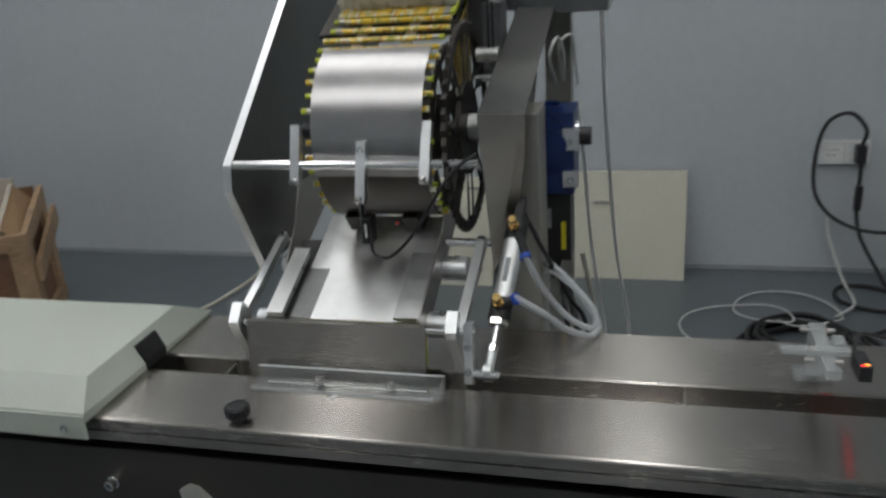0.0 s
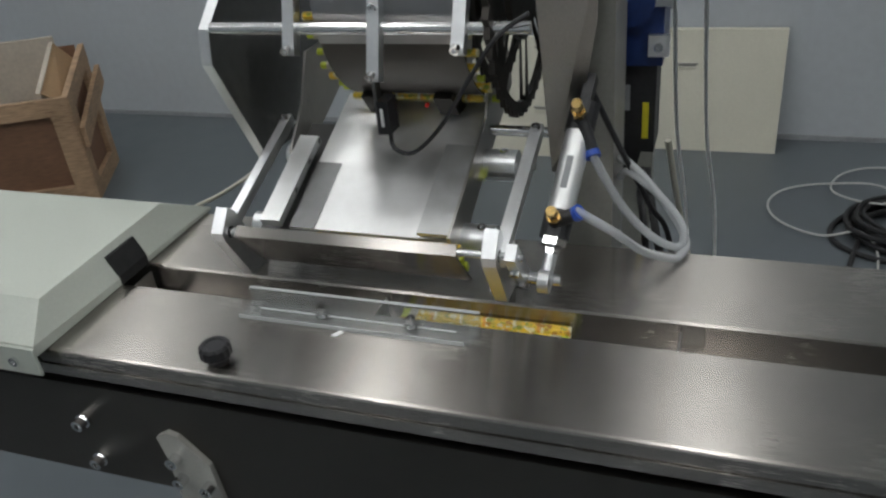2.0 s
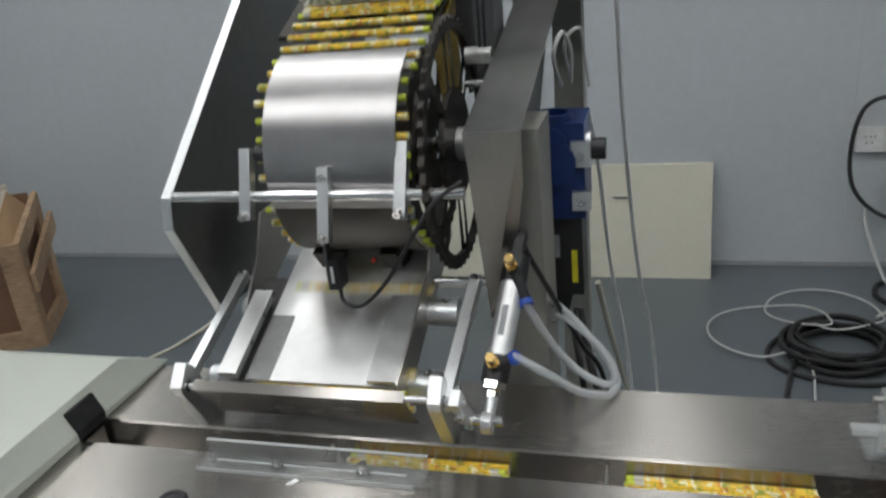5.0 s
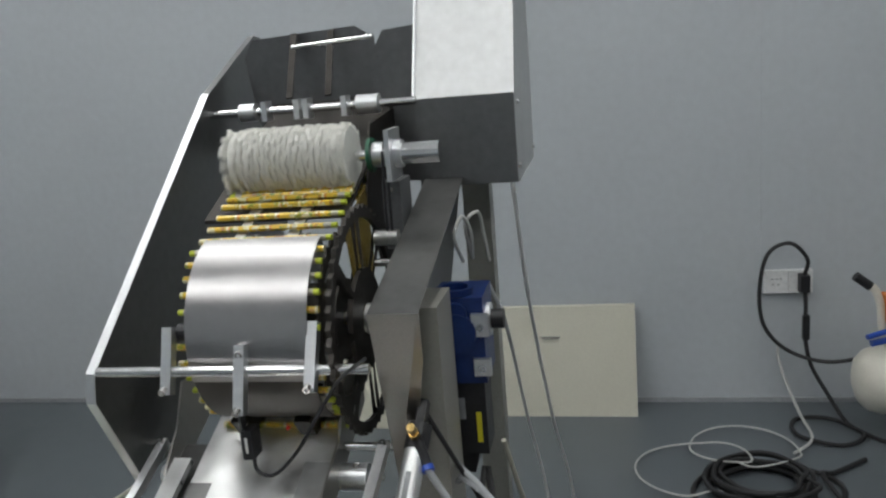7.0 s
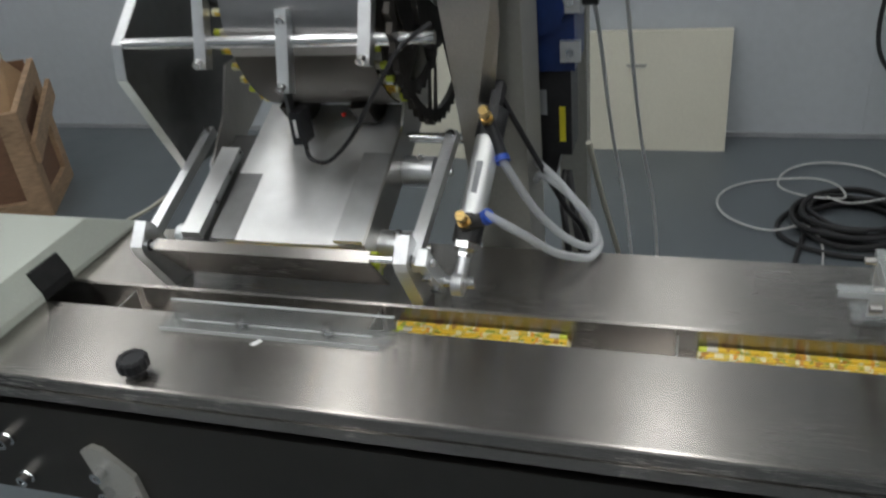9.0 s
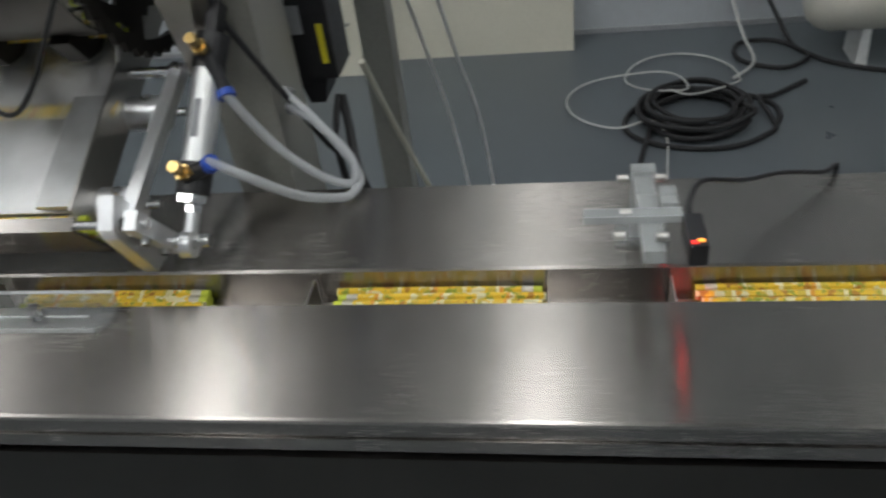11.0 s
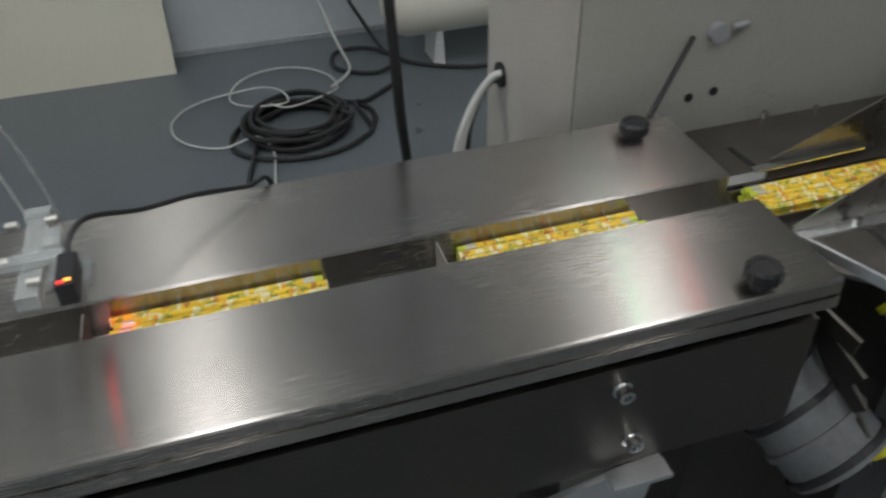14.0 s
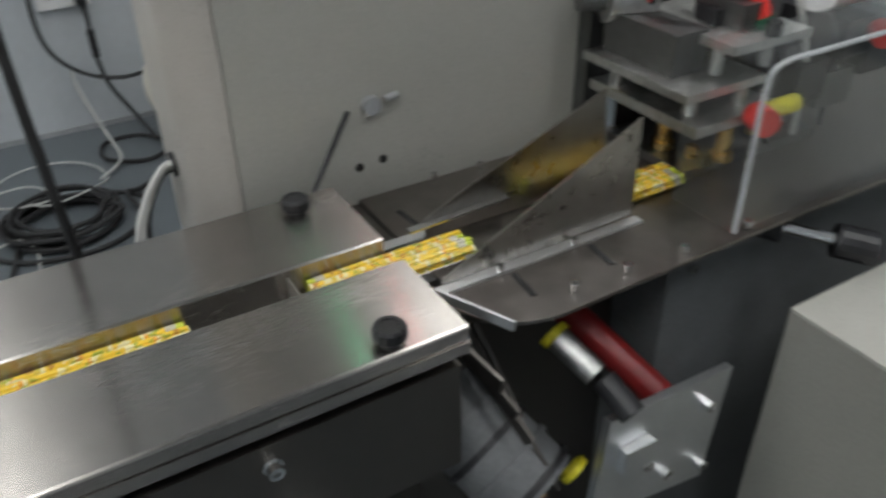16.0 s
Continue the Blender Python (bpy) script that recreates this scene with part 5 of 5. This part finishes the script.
solo("power_cable", tube([(1.28, 2.57, 0.555), (1.285, 2.55, 0.63), (1.22, 2.55, 0.695), (1.14, 2.56, 0.65), (1.11, 2.56, 0.50), (1.13, 2.56, 0.35), (1.22, 2.55, 0.25), (1.36, 2.50, 0.22), (1.52, 2.45, 0.27), (1.62, 2.42, 0.33)], 0.008), RUBBER, "black power cable looping from the wall socket to the compressor", "cable", smooth=True)
solo("power_cable", tube([(1.283, 2.57, 0.50), (1.285, 2.56, 0.42), (1.28, 2.55, 0.33), (1.30, 2.53, 0.20), (1.36, 2.48, 0.08), (1.40, 2.40, 0.012), (1.43, 2.28, 0.012), (1.33, 2.20, 0.012), (1.20, 2.28, 0.012), (1.22, 2.42, 0.012), (1.36, 2.42, 0.012), (1.50, 2.22, 0.012), (1.75, 2.12, 0.012), (2.1, 2.18, 0.012)], 0.008), RUBBER, "black power cable hanging from the socket and lying on the floor", "cable", smooth=True)
solo("cable_tie_bundle", box(1.270, 1.296, 2.535, 2.555, 0.30, 0.40), BLACK, "black bundled cable end tied below the socket", "cable", bevel=0.006)

# air compressor
comp = thing("air_compressor", (1.9, 2.25, 0), "cream painted portable air compressor with wheels and an orange gauge box", "compressor")
CY_, CZ_, CR_ = 2.28, 0.235, 0.125
bm = bmesh.new()
prof = [(1.385, 0.0), (1.388, 0.045), (1.402, 0.085), (1.43, 0.113), (1.47, CR_), (2.16, CR_), (2.20, 0.113), (2.228, 0.085), (2.242, 0.045), (2.245, 0.0)]
rings = [[bm.verts.new((x, CY_ + max(r, 0.0005) * math.cos(2 * math.pi * k / 32), CZ_ + max(r, 0.0005) * math.sin(2 * math.pi * k / 32))) for k in range(32)] for x, r in prof]
for a, b in zip(rings, rings[1:]):
    for k in range(32):
        bm.faces.new((a[k], a[(k + 1) % 32], b[(k + 1) % 32], b[k]))
bm.faces.new(rings[0]), bm.faces.new(rings[-1][::-1])
part("tank", bm, CREAMTANK, comp, "cream painted pressure tank", smooth=True)
part("foot", prism([(1.565, 0.0), (1.605, 0.0), (1.598, 0.13), (1.572, 0.13)], "y", CY_ - 0.07, CY_ + 0.07), WHITEP, comp, "white tank foot")
for wy in (CY_ - 0.11, CY_ + 0.10):
    w = part("wheel", rod((2.10, wy - 0.016, 0.072), (2.10, wy + 0.016, 0.072), 0.072, 28, inner=0.055), RUBBER, comp, "black rubber wheel", smooth=False)
    part("rim", rod((2.10, wy - 0.012, 0.072), (2.10, wy + 0.012, 0.072), 0.0545, 28, inner=0.045), WHITEP, w)
    part("hub", rod((2.10, wy - 0.018, 0.072), (2.10, wy + 0.018, 0.072), 0.018, 18), WHITEP, w)
    for k in range(5):
        a = 2 * math.pi * k / 5
        part("spoke", bar((2.10, wy, 0.072), (2.10 + 0.05 * math.cos(a), wy, 0.072 + 0.05 * math.sin(a)), 0.014, 0.014, (0, 1, 0)), WHITEP, w)
part("handle", tube([(1.50, CY_, 0.36), (1.47, CY_ - 0.02, 0.44), (1.46, CY_ - 0.02, 0.53), (1.44, CY_ - 0.02, 0.585), (1.42, CY_ - 0.02, 0.60)], 0.014, 12), CREAMTANK, comp, "bent carrying handle", smooth=True)
part("handle_grip", rod((1.425, CY_ - 0.02, 0.596), (1.375, CY_ - 0.02, 0.635), 0.017, 14), BLACK, comp, "black rubber grip", smooth=True)
part("pump", box(1.70, 1.95, CY_ - 0.09, CY_ + 0.09, 0.362, 0.56), BLACK, comp, "black compressor pump block", bevel=0.01)
part("gauge_box", box(1.475, 1.60, CY_ - 0.07, CY_ + 0.03, 0.47, 0.56), ORANGE, comp, "orange pressure switch box", bevel=0.006)
part("gauge_face", box(1.485, 1.59, CY_ - 0.0725, CY_ - 0.0705, 0.485, 0.535), BLACK, comp)
part("stem", rod((1.55, CY_, 0.35), (1.55, CY_, 0.47), 0.012, 12), BRASS, comp)
part("valve", rod((1.42, CY_ - 0.07, 0.40), (1.50, CY_ - 0.05, 0.41), 0.012, 12), BLUEP, comp, "blue air coupling")
part("valve", rod((1.40, CY_ - 0.09, 0.43), (1.47, CY_ - 0.06, 0.44), 0.010, 12), BLUEP, comp, "blue air coupling")
part("mount", box(1.60, 2.05, CY_ - 0.06, CY_ + 0.06, 0.345, 0.363), CREAMTANK, comp)
# maker's lettering as plain dark and red bars
for k, (bx_, bw) in enumerate(((1.735, 0.02), (1.765, 0.02), (1.795, 0.02), (1.825, 0.02), (1.872, 0.008), (1.895, 0.02), (1.925, 0.02), (1.955, 0.02))):
    a0, a1 = radians(200), radians(214) if k != 4 else radians(220)
    bm = bmesh.new()
    q = [bm.verts.new((x, CY_ + (CR_ + 0.0008) * math.cos(a), CZ_ - (CR_ + 0.0008) * math.sin(a))) for x, a in ((bx_, a0), (bx_ + bw, a0), (bx_ + bw, a1), (bx_, a1))]
    bm.faces.new(q)
    bmesh.ops.solidify(bm, geom=bm.faces[:], thickness=0.0006)
    part("lettering_bar", bm, REDP if k == 4 else BLACK, comp)

# hoses on the floor
CXc, CYc = 0.99, 1.89
rng = random.Random(7)
pts = []
for k in range(150):
    a = 2 * math.pi * k / 22
    lay = k // 22
    r = 0.145 + 0.028 * math.sin(lay * 2.1) + 0.008 * math.sin(k * 0.7)
    pts.append((CXc + r * 1.05 * math.cos(a), CYc + r * 0.95 * math.sin(a), 0.012 + 0.0085 * lay + 0.003 * math.sin(k * 1.3)))
solo("hose_coil", tube(pts, 0.0085, 7, 2), RUBBER, "coil of black rubber hose lying on the floor", "hose", smooth=True)
pts = [(CXc + 0.24 * math.cos(a) * (1 + 0.08 * math.sin(2 * a)) + 0.02, CYc - 0.02 + 0.19 * math.sin(a), 0.009) for a in (radians(d) for d in range(-20, 345, 20))]
solo("floor_hose", tube(pts + [(1.2, 1.95, 0.03), (1.25, 2.0, 0.009), (1.38, 2.1, 0.009)], 0.0085, 8, 4), RUBBER, "loose black hose loop round the coil on the floor", "hose", smooth=True)
solo("floor_hose", tube([(0.86, 1.86, 0.03), (0.83, 1.75, 0.01), (0.80, 1.62, 0.01), (0.77, 1.45, 0.01), (0.75, 1.2, 0.01), (0.7, 0.8, 0.01), (0.6, 0.5, 0.01)], 0.008), RUBBER, "black hose running from the coil under the table", "hose", smooth=True)
loops = [(0.86, 1.3, 0.01), (0.87, 1.55, 0.01), (0.89, 1.75, 0.012)]
loops += [(0.78 + 0.195 * math.cos(a), 1.99 + 0.185 * math.sin(a), 0.02 + 0.05 * max(0, math.cos(a))) for a in (radians(d) for d in range(-70, -400, -30))]
loops += [(0.98 + 0.19 * math.cos(a), 2.14 + 0.2 * math.sin(a), 0.02 + 0.05 * max(0, -math.sin(a))) for a in (radians(d) for d in range(235, -60, -30))]
loops += [(0.98, 1.88, 0.09), (0.91, 1.90, 0.1)]
solo("white_tube_loop", tube(loops, 0.0036, 8, 5), WHITEHOSE, "thin white air tube looped over the hose coil", "tube", smooth=True)
solo("white_tube", tube([(1.19, 2.60, 0.26), (1.19, 2.58, 0.20), (1.21, 2.53, 0.12), (1.24, 2.44, 0.03), (1.25, 2.3, 0.01), (1.22, 2.2, 0.02), (1.15, 2.12, 0.02)], 0.006), WHITEHOSE, "thin white tube running down the wall to the floor", "tube", smooth=True)
TUBE_TOPS = [[(0.372, 0.446, 1.298), (0.376, 0.58, 1.06), (0.388, 0.80, 0.76), (0.417, 0.90, 0.52), (0.44, 1.0, 0.006)], [(0.340, 0.36, 1.17), (0.336, 0.56, 1.04), (0.336, 0.80, 0.77), (0.362, 0.90, 0.52), (0.40, 1.0, 0.006)]]
for tt in TUBE_TOPS:
    solo("white_air_tube", tube(tt, 0.0032), WHITEP, "thin white air tube hanging down behind the feeder", "tube", smooth=True)
solo("beige_tube", tube([(0.35, 0.33, 0.95), (0.37, 0.40, 0.80), (0.42, 0.55, 0.5), (0.50, 0.75, 0.2), (0.56, 0.9, 0.006)], 0.004), CREAM, "thin cream tube hanging behind the feeder", "tube", smooth=True)
solo("black_lead", tube([(0.262, 0.15, 1.135), (0.285, 0.135, 1.09), (0.315, 0.145, 1.02), (0.345, 0.16, 0.95), (0.37, 0.18, 0.88), (0.39, 0.25, 0.6), (0.42, 0.4, 0.006)], 0.003), BLACK, "black lead running down the stand post", "cable", smooth=True)
solo("grey_lead", tube([(-0.40, 0.33, 0.006), (-0.40, 0.33, 0.5), (-0.37, 0.30, 0.79), (-0.276, 0.21, 0.868), (-0.203, 0.19, 0.908), (-0.116, 0.16, 0.965), (-0.084, 0.14, 1.003)], 0.0028), CREAM, "thin grey lead running up from the floor to the feeder", "cable", smooth=True)

# wooden crate
crate = thing("wooden_crate", (-1.96, 1.70, 0), "open rough wooden crate with a pale liner standing on the floor", "crate")
KX, KY, KW, KD, KF, KB = -1.96, 1.70, 0.80, 0.42, 0.44, 0.535


def side_z(d, low=0.0):
    """The height of the crate's sloping side at d metres from its front."""
    return KF + (KB - KF) * d / KD - low


# front: a recessed panel inside a frame of battens
part("front_panel", box(KX - KW + 0.02, KX - 0.02, KY + 0.018, KY + 0.028, 0.02, KF - 0.01), PLY, crate, "brown plywood panel")
for x0, x1, z0, z1 in ((KX - KW, KX - 0.001, KF - 0.07, KF), (KX - KW, KX - 0.001, 0.0, 0.075), (KX - 0.075, KX - 0.001, 0.0755, KF - 0.0705), (KX - KW, KX - KW + 0.075, 0.0755, KF - 0.0705)):
    part("batten", box(x0, x1, KY - 0.004, KY + 0.0175, z0, z1), WOOD, crate, "rough sawn front batten", bevel=0.002)
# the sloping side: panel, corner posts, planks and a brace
part("side_panel", prism([(KY + 0.02, 0.02), (KY + KD - 0.01, 0.02), (KY + KD - 0.01, KB - 0.03), (KY + 0.02, KF - 0.03)], "x", KX - 0.030, KX - 0.018), PLY, crate, "brown plywood panel")
part("batten", prism([(KY, 0.0), (KY + 0.075, 0.0), (KY + 0.075, side_z(0.075, 0.075)), (KY, side_z(0.0, 0.075))], "x", KX - 0.0175, KX + 0.004), WOOD, crate, "rough sawn corner batten", bevel=0.002)
part("batten", prism([(KY + KD - 0.07, 0.0), (KY + KD, 0.0), (KY + KD, side_z(KD, 0.075)), (KY + KD - 0.07, side_z(KD - 0.07, 0.075))], "x", KX - 0.0175, KX + 0.004), WOOD, crate, "rough sawn corner batten", bevel=0.002)
part("plank", prism([(KY, side_z(0, 0.073)), (KY + KD, side_z(KD, 0.073)), (KY + KD, KB), (KY, KF)], "x", KX - 0.0175, KX + 0.006), WOOD, crate, "sloping top plank", bevel=0.002)
part("plank", prism([(KY + 0.02, 0.225), (KY + KD + 0.06, 0.345), (KY + KD + 0.06, 0.425), (KY + 0.02, 0.305)], "x", KX + 0.0065, KX + 0.026), WOOD, crate, "loose plank nailed across the side", bevel=0.002)
part("plank", prism([(KY + 0.0755, 0.0), (KY + KD - 0.0705, 0.0), (KY + KD - 0.0705, 0.07), (KY + 0.0755, 0.07)], "x", KX - 0.0175, KX + 0.004), WOOD, crate, "bottom plank", bevel=0.002)
part("back_panel", box(KX - KW, KX - 0.031, KY + KD - 0.012, KY + KD, 0.02, KB), PLY, crate, "brown plywood panel")
part("side_panel", box(KX - KW, KX - KW + 0.012, KY + 0.03, KY + KD - 0.013, 0.02, KF), PLY, crate, "brown plywood panel")
part("bottom", box(KX - KW + 0.013, KX - 0.031, KY + 0.029, KY + KD - 0.013, 0.0, 0.03), WOOD, crate)
# the pale liner that stands inside, open at the top
part("liner", prism([(KY + 0.045, 0.031), (KY + KD - 0.035, 0.031), (KY + KD - 0.035, 0.565), (KY + 0.045, 0.455)], "x", KX - 0.118, KX - 0.100), LINER, crate, "pale new board with a clean cut edge", bevel=0.001)
part("liner", box(KX - KW + 0.05, KX - 0.100, KY + KD - 0.034, KY + KD - 0.016, 0.031, 0.585), LINER, crate, "pale new board with a clean cut edge", bevel=0.001)
bm = bmesh.new()
q = [Vector(v) for v in ((KX - 0.099, KY + 0.05, 0.452), (KX - 0.032, KY + 0.05, 0.40), (KX - 0.032, KY + KD - 0.04, 0.48), (KX - 0.099, KY + KD - 0.04, 0.560))]
lo_, hi_ = [bm.verts.new(v - Vector((0, 0, 0.004))) for v in q], [bm.verts.new(v) for v in q]
bm.faces.new(lo_[::-1]), bm.faces.new(hi_)
for i in range(4):
    bm.faces.new((lo_[i], lo_[(i + 1) % 4], hi_[(i + 1) % 4], hi_[i]))
part("flap", bm, CARD, crate, "bent brown cardboard flap")
crate.rotation_euler = (0, 0, radians(28))


# ---- what moves ----
def motions():
    steps = [k * 0.25 for k in range(65)]
    for j, ob in enumerate(pencils):
        p, i = divmod(j, 10)
        top = opening(p)
        times = set(steps)
        for extra in (top, top + 0.04, top + 0.11, top + 0.18, top - 2.75 + 0.2 * (i + 0.6), top - 2.65 + 0.2 * (i + 0.6), top - 2.33 + 0.2 * (i + 0.6)):
            if 0 < extra < 16:
                times.add(round(extra * 30) / 30)
        rng_ = random.Random(j)
        turn = 0 if rng_.random() < 0.55 else 180
        spin = rng_.choice((0, 30, 15))
        dx = rng_.uniform(-0.003, 0.003)
        rows = []
        for t in sorted(times):
            x, y, z = pencil_place(j, t)
            rows.append((t, pose(x + dx, y, z, spin, 0, turn)))
        walk(ob, rows)
    for k, ob in enumerate(pushers):
        p = k - 5
        rows = []
        for t in steps:
            x = 1.162 + SPEED * (t - 11.5) - PITCH * p - 0.188
            down = 0.05 * min(max((x - 1.15) / 0.04, 0), 1) + 0.05 * min(max((-0.50 - x) / 0.04, 0), 1)
            rows.append((t, pose(min(max(x, -0.60), 1.165), 0, TZ - 0.0308 - down)))
        walk(ob, rows)
    o = ORIGIN[drum.name] - ORIGIN[feeder.name]
    walk(drum, [(t, pose(*o, released(t) * 10, 0, 0)) for t in steps])
    o = ORIGIN[brush.name] - ORIGIN[feeder.name]
    walk(brush, [(k * 0.1, pose(*o, -k * 75, 0, 0)) for k in range(161)])
    o = ORIGIN[flap.name] - ORIGIN[tray.name]
    q = ORIGIN[pist.name] - ORIGIN[cyl.name]
    shut, ajar, rows = 38, -9, []
    for p in range(7):
        for dt, a in ((-0.10, shut), (-0.02, ajar), (0.36, ajar), (0.50, shut)):
            t = opening(p) + dt
            if 0 <= t <= 16:
                rows.append((t, a))
    if rows[0][0] > 0:
        rows.insert(0, (0.0, ajar))
    rows.append((16.0, rows[-1][1])) if rows[-1][0] < 16 else None
    walk(flap, [(t, pose(*o, a, 0, 0)) for t, a in rows])
    walk(pist, [(t, pose(*(q + CW * (0.016 * (1 - a / shut)) + Vector((0, 0.008 * a / shut, 0))), 0, 0, 0)) for t, a in rows])


motions()
